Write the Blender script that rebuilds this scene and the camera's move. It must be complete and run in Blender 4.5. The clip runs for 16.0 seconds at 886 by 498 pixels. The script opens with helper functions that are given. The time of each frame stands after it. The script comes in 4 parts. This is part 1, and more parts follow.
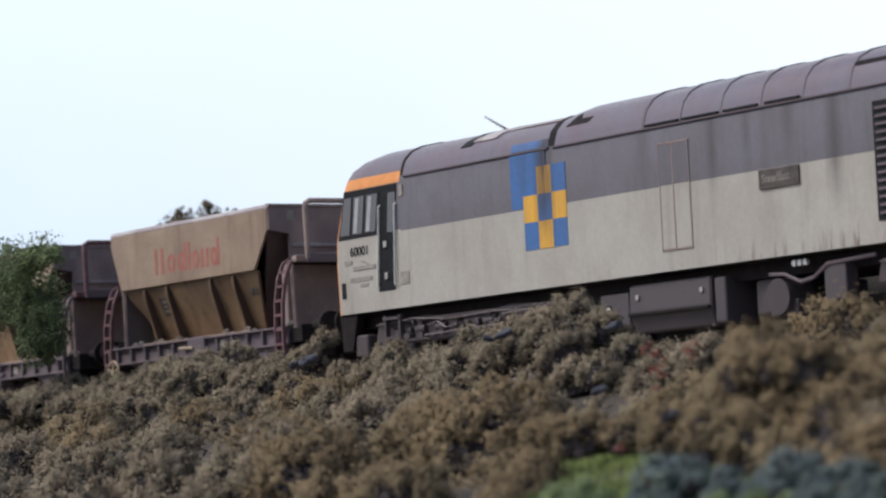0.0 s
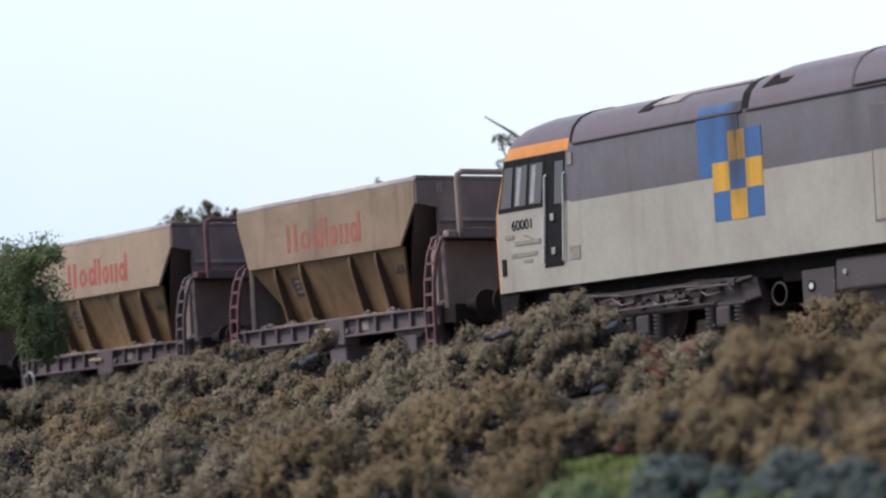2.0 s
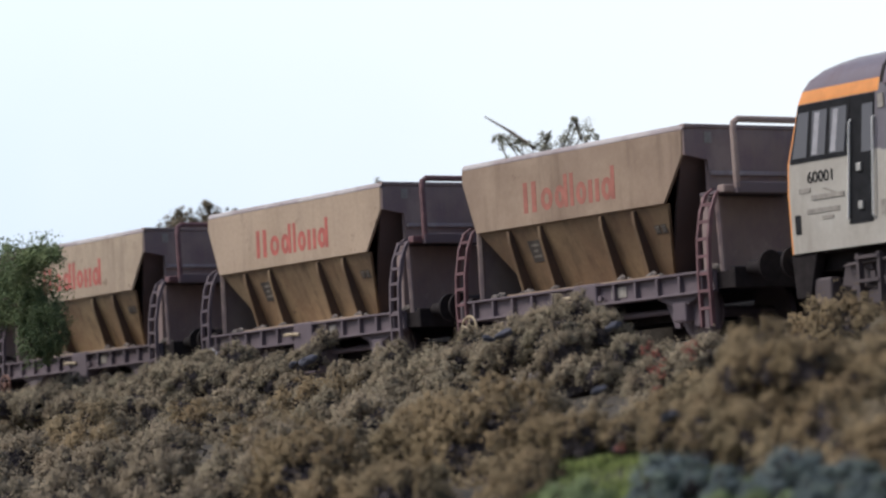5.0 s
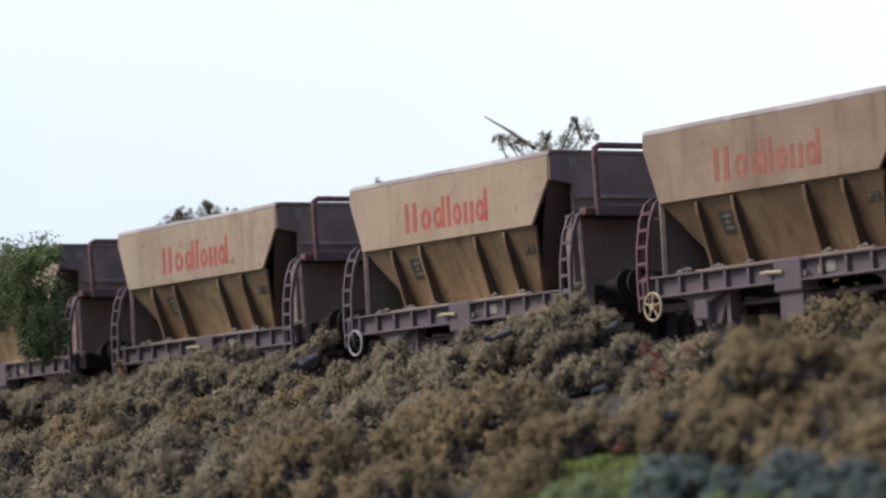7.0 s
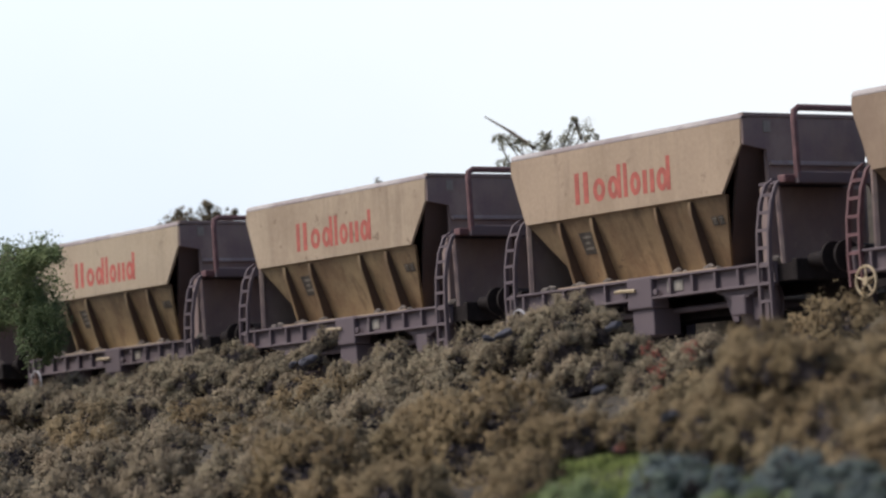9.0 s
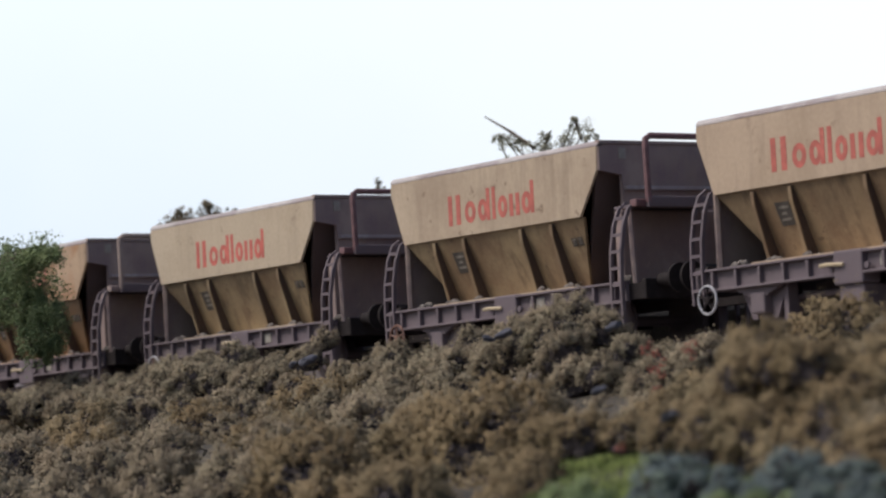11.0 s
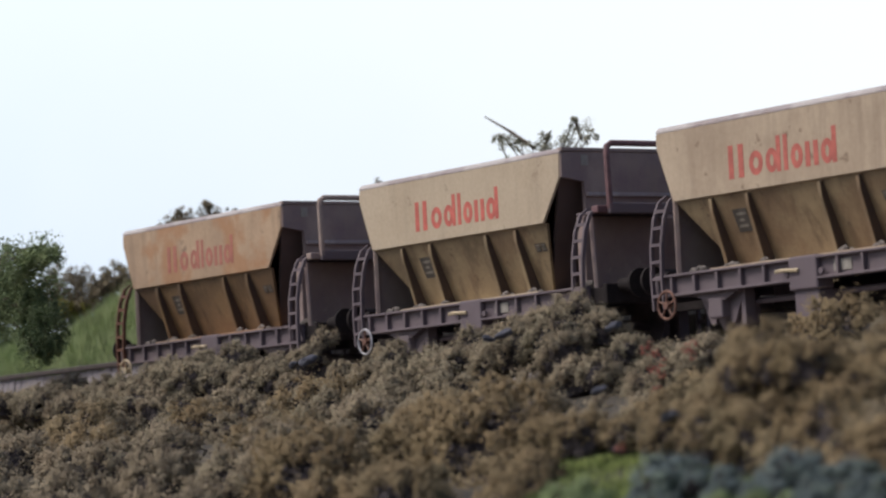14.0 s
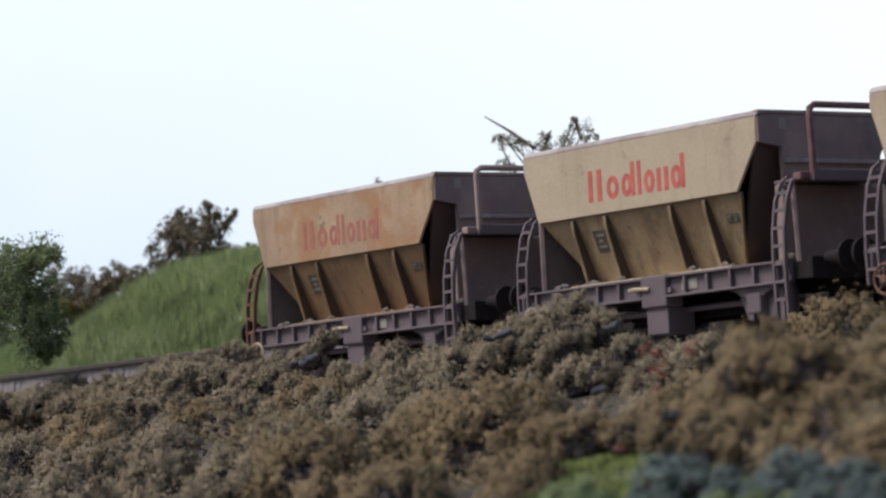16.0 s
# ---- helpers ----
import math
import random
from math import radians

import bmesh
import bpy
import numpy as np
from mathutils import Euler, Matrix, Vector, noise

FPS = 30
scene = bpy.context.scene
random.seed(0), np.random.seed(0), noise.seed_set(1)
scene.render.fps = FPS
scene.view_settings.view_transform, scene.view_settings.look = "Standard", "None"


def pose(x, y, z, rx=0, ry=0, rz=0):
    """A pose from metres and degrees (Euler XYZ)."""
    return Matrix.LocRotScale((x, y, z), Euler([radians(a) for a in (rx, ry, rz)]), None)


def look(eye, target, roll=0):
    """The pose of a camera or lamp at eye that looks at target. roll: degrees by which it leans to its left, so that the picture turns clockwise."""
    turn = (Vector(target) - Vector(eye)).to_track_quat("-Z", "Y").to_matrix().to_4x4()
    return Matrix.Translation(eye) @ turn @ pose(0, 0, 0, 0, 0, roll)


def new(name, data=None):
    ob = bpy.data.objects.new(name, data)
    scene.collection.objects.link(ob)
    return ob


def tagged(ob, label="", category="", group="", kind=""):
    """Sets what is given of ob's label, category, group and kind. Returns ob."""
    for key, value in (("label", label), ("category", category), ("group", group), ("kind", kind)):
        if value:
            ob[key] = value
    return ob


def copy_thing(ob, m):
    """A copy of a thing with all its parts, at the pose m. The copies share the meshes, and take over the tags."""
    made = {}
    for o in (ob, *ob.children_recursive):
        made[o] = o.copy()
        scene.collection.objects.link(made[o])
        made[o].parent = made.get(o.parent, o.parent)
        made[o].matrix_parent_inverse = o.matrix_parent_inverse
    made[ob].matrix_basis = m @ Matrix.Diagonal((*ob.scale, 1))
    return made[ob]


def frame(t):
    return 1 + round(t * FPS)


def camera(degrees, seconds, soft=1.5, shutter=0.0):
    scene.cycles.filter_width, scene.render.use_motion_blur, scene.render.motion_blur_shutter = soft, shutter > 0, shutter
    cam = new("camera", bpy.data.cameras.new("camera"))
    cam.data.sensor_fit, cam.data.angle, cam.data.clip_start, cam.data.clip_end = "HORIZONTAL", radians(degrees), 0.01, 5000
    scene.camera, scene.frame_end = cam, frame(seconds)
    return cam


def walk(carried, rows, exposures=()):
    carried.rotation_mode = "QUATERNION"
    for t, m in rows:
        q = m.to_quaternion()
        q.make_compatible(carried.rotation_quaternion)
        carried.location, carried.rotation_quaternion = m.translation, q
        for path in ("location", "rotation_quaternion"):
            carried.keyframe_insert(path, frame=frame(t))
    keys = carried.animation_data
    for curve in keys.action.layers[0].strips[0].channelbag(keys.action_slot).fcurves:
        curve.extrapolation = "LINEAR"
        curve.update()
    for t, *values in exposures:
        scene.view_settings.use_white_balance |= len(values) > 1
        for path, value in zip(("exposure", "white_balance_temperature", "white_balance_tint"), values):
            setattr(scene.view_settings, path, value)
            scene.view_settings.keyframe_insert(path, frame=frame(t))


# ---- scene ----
# A 1:76 model railway. Sizes below are those of the full-size railway, brought to the model's size by S.
S = 1 / 76.2
cam = camera(14.93, 16.0, soft=2.3)
EYE = Vector((0, -34.12, -2.248)) * S
AIM = EYE + Vector((-0.825197, 0.560160, 0.072596))
walk(cam, [(0.0, look(EYE, AIM, -2.88)), (16.0, look(EYE, AIM, -2.88))], [(0.0, 0.0, 6100, 11), (4.0, 0.0, 6150, 11), (7.0, 0.0, 6350, 11), (9.0, 0.0, 6450, 11), (13.0, 0.0, 6450, 11), (16.0, 0.0, 6350, 11)])
cam.data.dof.use_dof = True
cam.data.dof.focus_distance = 57 * S
cam.data.dof.aperture_fstop = 54.0

# ---- light: soft daylight from above and in front
world = bpy.data.worlds.new("sky")
scene.world = world
world.use_nodes = True
wn = world.node_tree
sky = wn.nodes.new("ShaderNodeTexSky")
sky.sky_type, sky.sun_disc = "NISHITA", False
sky.sun_elevation, sky.sun_rotation = radians(52), radians(215)
sky.air_density, sky.dust_density = 1.0, 3.0
wn.links.new(sky.outputs[0], wn.nodes["Background"].inputs[0])
wn.nodes["Background"].inputs[1].default_value = 0.115
sun = new("sun", bpy.data.lights.new("sun", "SUN"))
sun.data.energy, sun.data.angle, sun.data.color = 2.2, radians(20), (1.0, 0.95, 0.88)
sun.matrix_basis = look((-0.45, -0.85, 1.25), (0, 0, 0))


# ---- materials
def nodes_of(name):
    m = bpy.data.materials.new(name)
    m.use_nodes = True
    n = m.node_tree
    return m, n, n.nodes["Principled BSDF"]


def coords(n, stretch=(1, 1, 1)):
    """Full-size metres in the thing's own space."""
    tc = n.nodes.new("ShaderNodeTexCoord")
    mp = n.nodes.new("ShaderNodeMapping")
    mp.inputs["Scale"].default_value = [a / S for a in stretch]
    n.links.new(tc.outputs["Object"], mp.inputs[0])
    return mp.outputs[0]


def noise_of(n, vec, scale, detail=5.0, rough=0.6):
    t = n.nodes.new("ShaderNodeTexNoise")
    t.inputs["Scale"].default_value, t.inputs["Detail"].default_value, t.inputs["Roughness"].default_value = scale, detail, rough
    n.links.new(vec, t.inputs["Vector"])
    return t.outputs["Fac"]


def ramp(n, fac, lo, hi):
    r = n.nodes.new("ShaderNodeMapRange")
    r.inputs["From Min"].default_value, r.inputs["From Max"].default_value = lo, hi
    n.links.new(fac, r.inputs["Value"])
    return r.outputs["Result"]


def mix(n, fac, a, b):
    x = n.nodes.new("ShaderNodeMix")
    x.data_type = "RGBA"
    for sock, v in ((x.inputs["Factor"], fac), (x.inputs["A"], a), (x.inputs["B"], b)):
        if isinstance(v, (tuple, list)):
            sock.default_value = (*v, 1) if len(v) == 3 else v
        elif isinstance(v, (int, float)):
            sock.default_value = v
        else:
            n.links.new(v, sock)
    return x.outputs["Result"]


def times(n, a, k):
    x = n.nodes.new("ShaderNodeMath")
    x.operation = "MULTIPLY"
    n.links.new(a, x.inputs[0])
    if isinstance(k, (int, float)):
        x.inputs[1].default_value = k
    else:
        n.links.new(k, x.inputs[1])
    return x.outputs[0]


def relief(n, bsdf, fac, strength, size):
    b = n.nodes.new("ShaderNodeBump")
    b.inputs["Strength"].default_value, b.inputs["Distance"].default_value = strength, size * S
    n.links.new(fac, b.inputs["Height"])
    n.links.new(b.outputs[0], bsdf.inputs["Normal"])


def painted(name, col, dirt, amount=0.6, streak=0.5, rough=0.55, patch=None, seed=0.0, splash=None, soot=()):
    """Weathered paint: broad grime, streaks that run down, fine speckle, and patches of a third colour."""
    m, n, b = nodes_of(name)
    v = coords(n)
    off = n.nodes.new("ShaderNodeVectorMath")
    off.inputs[1].default_value = (seed * 7.3, seed * 3.1, seed * 1.7)
    n.links.new(v, off.inputs[0])
    v = off.outputs[0]
    sm = n.nodes.new("ShaderNodeMapping")
    sm.inputs["Scale"].default_value = (3.2, 3.2, 0.35)
    n.links.new(v, sm.inputs[0])
    broad = ramp(n, noise_of(n, v, 0.9), 0.35, 0.75)
    run = ramp(n, noise_of(n, sm.outputs[0], 1.3, 3.0), 0.5, 0.8)
    fine = noise_of(n, v, 14.0, 4.0)
    c = mix(n, times(n, broad, amount), col, dirt)
    c = mix(n, times(n, run, streak), c, [k * 0.75 for k in dirt])
    if patch:
        spot = ramp(n, noise_of(n, v, 0.8, 5.0), 0.5, 0.58)
        c = mix(n, times(n, spot, patch[1]), c, patch[0])
        chip = ramp(n, noise_of(n, v, 2.4, 8.0, 0.7), 0.62, 0.66)
        c = mix(n, times(n, chip, patch[2]), c, dirt)
    if splash:
        sep = n.nodes.new("ShaderNodeSeparateXYZ")
        n.links.new(v, sep.inputs[0])
        near = ramp(n, sep.outputs["Z"], splash[1], splash[0])
        blot = ramp(n, noise_of(n, sm.outputs[0], 1.9, 6.0, 0.65), 0.52, 0.62)
        far = ramp(n, sep.outputs["X"], 10.5, 13.0)
        c = mix(n, times(n, times(n, near, blot), far), c, splash[2])
    if soot:
        where = n.nodes.new("ShaderNodeSeparateXYZ")
        n.links.new(v, where.inputs[0])
    for x0, wide, low, deep in soot:
        # a streak of soot that runs down from the roof's edge
        off_x = n.nodes.new("ShaderNodeMath")
        off_x.operation = "SUBTRACT"
        n.links.new(where.outputs["X"], off_x.inputs[0])
        off_x.inputs[1].default_value = x0
        away = n.nodes.new("ShaderNodeMath")
        away.operation = "ABSOLUTE"
        n.links.new(off_x.outputs[0], away.inputs[0])
        strip = ramp(n, away.outputs[0], wide, 0.0)
        fade = ramp(n, where.outputs["Z"], low, low + 0.9)
        patchy = ramp(n, noise_of(n, sm.outputs[0], 1.1, 3.0), 0.1, 0.5)
        c = mix(n, times(n, times(n, times(n, strip, fade), patchy), deep), c, (0.045, 0.036, 0.034))
    c = mix(n, ramp(n, fine, 0.3, 0.9), c, mix(n, 0.25, c, dirt))
    n.links.new(c, b.inputs["Base Color"])
    rr = n.nodes.new("ShaderNodeMapRange")
    rr.inputs["To Min"].default_value, rr.inputs["To Max"].default_value = rough - 0.18, rough + 0.18
    n.links.new(fine, rr.inputs["Value"])
    n.links.new(rr.outputs["Result"], b.inputs["Roughness"])
    relief(n, b, fine, 0.15, 0.02)
    return m


def plain(name, col, rough=0.6, metal=0.0, scale=6.0, vary=0.35):
    m, n, b = nodes_of(name)
    f = noise_of(n, coords(n), scale)
    c = mix(n, ramp(n, f, 0.3, 0.75), [k * (1 - vary) for k in col], [min(1, k * (1 + vary)) for k in col])
    n.links.new(c, b.inputs["Base Color"])
    b.inputs["Roughness"].default_value, b.inputs["Metallic"].default_value = rough, metal
    relief(n, b, f, 0.2, 0.02)
    return m


def foliage(name, cols, rough=0.9, clump=0.8):
    """Flock and foam: each crumb has its own tone, and clumps differ in hue."""
    m, n, b = nodes_of(name)
    g = n.nodes.new("ShaderNodeNewGeometry")
    o = n.nodes.new("ShaderNodeObjectInfo")
    f = ramp(n, noise_of(n, coords(n), clump, 3.0), 0.35, 0.65)
    c = mix(n, f, cols[0], cols[1])
    c = mix(n, times(n, o.outputs["Random"], 0.4), c, cols[2])
    c = mix(n, times(n, g.outputs["Random Per Island"], 0.22), c, cols[3])
    # noise paints lighter and darker lumps into the foam for clump contrast
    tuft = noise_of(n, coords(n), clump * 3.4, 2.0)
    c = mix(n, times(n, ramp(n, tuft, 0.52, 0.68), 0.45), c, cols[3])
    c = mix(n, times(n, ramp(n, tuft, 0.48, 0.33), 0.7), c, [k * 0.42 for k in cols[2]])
    n.links.new(c, b.inputs["Base Color"])
    b.inputs["Roughness"].default_value = rough
    b.inputs["Specular IOR Level"].default_value = 0.15
    return m


SOOT = ((6.6, 0.34, 1.75, 1.0), (11.06, 0.2, 1.9, 0.6), (11.9, 0.16, 2.2, 0.5), (12.9, 0.22, 2.3, 0.5), (13.95, 0.26, 1.5, 0.65), (9.3, 0.25, 2.3, 0.35))
CREAM = painted("cream_paint", (0.52, 0.495, 0.435), (0.25, 0.195, 0.15), 0.42, 0.32, splash=(1.15, 1.5, (0.17, 0.12, 0.09)), soot=SOOT)
GREY = painted("grey_paint", (0.178, 0.167, 0.19), (0.115, 0.098, 0.102), 0.6, 0.45, soot=SOOT)
ROOF = painted("roof_paint", (0.17, 0.155, 0.19), (0.17, 0.10, 0.10), 0.45, 0.35, rough=0.36)
ORANGE = plain("orange_paint", (0.78, 0.30, 0.07), 0.5, vary=0.1)
BLUE = painted("blue_paint", (0.06, 0.18, 0.46), (0.08, 0.10, 0.16), 0.45, 0.6, soot=SOOT[:1])
YELLOW = painted("yellow_paint", (0.85, 0.46, 0.05), (0.40, 0.22, 0.08), 0.3, 0.6, soot=SOOT[:1])
FRAME = painted("frame_dirt", (0.128, 0.099, 0.115), (0.18, 0.141, 0.146), 0.7, 0.3, rough=0.7)
BOGIE = painted("bogie_grime", (0.055, 0.045, 0.05), (0.13, 0.098, 0.095), 0.6, 0.4, rough=0.65)
# black for underframe parts, and for shade painted under the body and between wagons
DARK = plain("underframe_black", (0.026, 0.021, 0.021), 0.8)
BLACK = plain("black_trim", (0.02, 0.02, 0.022), 0.6)
for matt in (DARK, BLACK):
    matt.node_tree.nodes["Principled BSDF"].inputs["Specular IOR Level"].default_value = 0.15
MARK = plain("faint_grey_marking", (0.33, 0.30, 0.26), 0.7)
# soot brown, set darker to paint the shade on the ribs' right-hand faces
RIB = painted("sooty_shaded_rib", (0.095, 0.062, 0.045), (0.05, 0.036, 0.032), 0.6, 0.4, rough=0.7)
# worn, chipped grey, lightened to paint in the sky that the rim catches
RIM = painted("worn_rim_sky_pale", (0.36, 0.31, 0.315), (0.25, 0.18, 0.15), 0.5, 0.3, rough=0.5, patch=((0.58, 0.54, 0.52), 0.55, 0.6))
STEEL = plain("bright_steel", (0.55, 0.53, 0.50), 0.35, 0.9, vary=0.15)
WHITE = plain("white_paint", (0.75, 0.74, 0.70), 0.5, vary=0.1)
BRASS = plain("cream_wheel_paint", (0.50, 0.40, 0.26), 0.5, vary=0.25)
RED = plain("faded_red_paint", (0.40, 0.145, 0.105), 0.6, vary=0.2)
BROWN = painted("end_brown", (0.225, 0.16, 0.168), (0.42, 0.325, 0.26), 0.8, 0.55, rough=0.8, patch=((0.42, 0.33, 0.28), 0.45, 0.6))
TANK = painted("tank_grime", (0.075, 0.064, 0.07), (0.12, 0.096, 0.095), 0.6, 0.4, rough=0.6)
PIPE = plain("worn_pipe", (0.17, 0.14, 0.138), 0.5, 0.3)
# brown kept dark so the recess's shade is in the sheet's colour
SHEET = painted("shaded_brown_sheet", (0.12, 0.083, 0.08), (0.19, 0.13, 0.11), 0.6, 0.5, rough=0.75)
MAROON = plain("maroon_paint", (0.17, 0.085, 0.09), 0.6, vary=0.3)
PANEL = plain("dark_stencil_panel", (0.095, 0.08, 0.068), 0.7, vary=0.5)
STENCIL = plain("dull_stencil_paint", (0.24, 0.215, 0.18), 0.8, vary=0.5)
RAILM = plain("rusty_rail", (0.07, 0.05, 0.045), 0.55, 0.4)
WOOD = plain("grey_timber", (0.235, 0.21, 0.22), 0.85, scale=3.0)
BALLAST = plain("ballast", (0.22, 0.19, 0.17), 0.95, scale=9.0, vary=0.6)
EARTH = plain("earth", (0.055, 0.045, 0.034), 0.95, scale=3.0, vary=0.5)
TWIG = plain("twig", (0.09, 0.065, 0.05), 0.9)
GLINT_AND_RIM = plain("grey_window_pillar", (0.42, 0.41, 0.43), 0.4, vary=0.2)
STONE = plain("slate_blue_stone", (0.085, 0.085, 0.105), 0.95, vary=0.5)
GLASS, gn, gb = nodes_of("cab_glass")
gb.inputs["Base Color"].default_value = (0.10, 0.10, 0.12, 1)
gb.inputs["Roughness"].default_value = 0.12
gb.inputs["Specular IOR Level"].default_value = 0.8
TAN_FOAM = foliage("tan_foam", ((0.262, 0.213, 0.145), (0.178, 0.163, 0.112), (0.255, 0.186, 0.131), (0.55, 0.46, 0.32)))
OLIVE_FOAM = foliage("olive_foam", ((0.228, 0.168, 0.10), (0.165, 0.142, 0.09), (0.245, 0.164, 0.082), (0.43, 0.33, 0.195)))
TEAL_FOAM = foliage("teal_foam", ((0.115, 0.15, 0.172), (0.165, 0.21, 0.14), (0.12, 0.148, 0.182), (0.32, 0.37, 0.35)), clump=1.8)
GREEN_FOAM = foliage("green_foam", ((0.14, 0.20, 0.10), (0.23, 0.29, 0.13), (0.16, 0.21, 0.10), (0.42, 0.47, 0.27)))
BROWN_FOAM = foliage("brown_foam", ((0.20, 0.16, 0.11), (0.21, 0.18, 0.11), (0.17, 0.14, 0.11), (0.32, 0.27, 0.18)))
# these two put the shade between the tufts into the inner foam's colour
UNDER = plain("shade_brown_inner_foam", (0.12, 0.092, 0.07), 0.95, vary=0.4)
CORE = plain("shade_dark_core", (0.05, 0.04, 0.042), 0.95)
GRASS = foliage("static_grass", ((0.26, 0.35, 0.13), (0.41, 0.47, 0.22), (0.28, 0.34, 0.15), (0.56, 0.58, 0.35)), clump=0.3)
LAWN = foliage("bright_grass", ((0.31, 0.38, 0.11), (0.19, 0.235, 0.09), (0.28, 0.34, 0.10), (0.48, 0.54, 0.2)), clump=0.5)
GREY_FOAM = foliage("grey_green_foam", ((0.34, 0.33, 0.24), (0.28, 0.28, 0.2), (0.31, 0.29, 0.22), (0.5, 0.48, 0.36)))
FLOWER = plain("red_flower", (0.36, 0.10, 0.075), 0.7)


# ---- mesh helpers (full-size metres)
def part(name, bm, material, parent, label="", smooth=False):
    """Links a bmesh as one mesh object under a thing or under a part."""
    bmesh.ops.recalc_face_normals(bm, faces=bm.faces)
    bm.transform(Matrix.Scale(S, 4))
    me = bpy.data.meshes.new(name)
    bm.to_mesh(me)
    bm.free()
    for m in material if isinstance(material, (list, tuple)) else (material,):
        me.materials.append(m)
    if smooth:
        me.polygons.foreach_set("use_smooth", [True] * len(me.polygons))
        me.set_sharp_from_angle(angle=radians(35))
    ob = new(name, me)
    ob.parent = parent
    if label:
        ob["label"] = label
    return ob


def again(ob, parent, x=0, y=0, z=0, rz=0):
    """Another part on the same mesh."""
    o = new(ob.name.split(".")[0], ob.data)
    o.parent = parent
    o.matrix_basis = pose(x * S, y * S, z * S, 0, 0, rz)
    if "label" in ob:
        o["label"] = ob["label"]
    return o


def thing(name, label, category, group="", kind=""):
    return tagged(new(name), label, category, group, kind)


def box(x0, x1, y0, y1, z0, z1, bevel=0.0, bm=None):
    bm = bm or bmesh.new()
    vs = [bm.verts.new((x, y, z)) for x in (x0, x1) for y in (y0, y1) for z in (z0, z1)]
    made = [bm.faces.new([vs[i] for i in q]) for q in ((0, 1, 3, 2), (4, 6, 7, 5), (0, 4, 5, 1), (2, 3, 7, 6), (0, 2, 6, 4), (1, 5, 7, 3))]
    if bevel:
        es = list({e for f in made for e in f.edges})
        bmesh.ops.bevel(bm, geom=es, offset=bevel, segments=2, profile=0.5, affect="EDGES")
    return bm


def prism(pts, axis, lo, hi, bm=None, bevel=0.0):
    """A flat outline, pushed along x, y or z. Outline pairs: x: (y, z), y: (x, z), z: (x, y)."""
    bm = bm or bmesh.new()
    put = {"x": lambda a, b, c: (c, a, b), "y": lambda a, b, c: (a, c, b), "z": lambda a, b, c: (a, b, c)}[axis]
    r0 = [bm.verts.new(put(a, b, lo)) for a, b in pts]
    r1 = [bm.verts.new(put(a, b, hi)) for a, b in pts]
    n = len(pts)
    made = [bm.faces.new(r0), bm.faces.new(r1[::-1])]
    made += [bm.faces.new((r0[i], r1[i], r1[(i + 1) % n], r0[(i + 1) % n])) for i in range(n)]
    if bevel:
        es = list({e for f in made for e in f.edges})
        bmesh.ops.bevel(bm, geom=es, offset=bevel, segments=1, affect="EDGES")
    return bm


def disc(cx, cy, cz, r, depth, axis="y", seg=20, bm=None, r2=None):
    bm = bm or bmesh.new()
    turn = {"x": pose(0, 0, 0, 0, 90, 0), "y": pose(0, 0, 0, 90, 0, 0), "z": pose(0, 0, 0)}[axis]
    bmesh.ops.create_cone(bm, cap_ends=True, segments=seg, radius1=r, radius2=r if r2 is None else r2, depth=depth, matrix=Matrix.Translation((cx, cy, cz)) @ turn)
    return bm


def tube(path, r, seg=6, bm=None):
    bm = bm or bmesh.new()
    path = [Vector(p) for p in path]
    rings = []
    for i, p in enumerate(path):
        d = (path[min(i + 1, len(path) - 1)] - path[max(i - 1, 0)]).normalized()
        a = d.orthogonal().normalized() if i == 0 else (rings[-1][1] - d * rings[-1][1].dot(d)).normalized()
        b = d.cross(a)
        rr = r[i] if isinstance(r, (list, tuple)) else r
        rings.append(([bm.verts.new(p + (a * math.cos(k * math.tau / seg) + b * math.sin(k * math.tau / seg)) * rr) for k in range(seg)], a))
    for (p0, _), (p1, _) in zip(rings, rings[1:]):
        for k in range(seg):
            bm.faces.new((p0[k], p0[(k + 1) % seg], p1[(k + 1) % seg], p1[k]))
    bm.faces.new(rings[0][0][::-1])
    bm.faces.new(rings[-1][0])
    return bm


def ring(cx, cy, cz, r, thick, seg=24, bm=None):
    """A wheel rim in the x-z plane."""
    bm = bm or bmesh.new()
    rows = []
    for i in range(seg):
        a = i * math.tau / seg
        rows.append([bm.verts.new((cx + (r + thick * math.cos(k * math.tau / 6)) * math.cos(a), cy + thick * math.sin(k * math.tau / 6), cz + (r + thick * math.cos(k * math.tau / 6)) * math.sin(a))) for k in range(6)])
    for i in range(seg):
        for k in range(6):
            bm.faces.new((rows[i][k], rows[(i + 1) % seg][k], rows[(i + 1) % seg][(k + 1) % 6], rows[i][(k + 1) % 6]))
    return bm


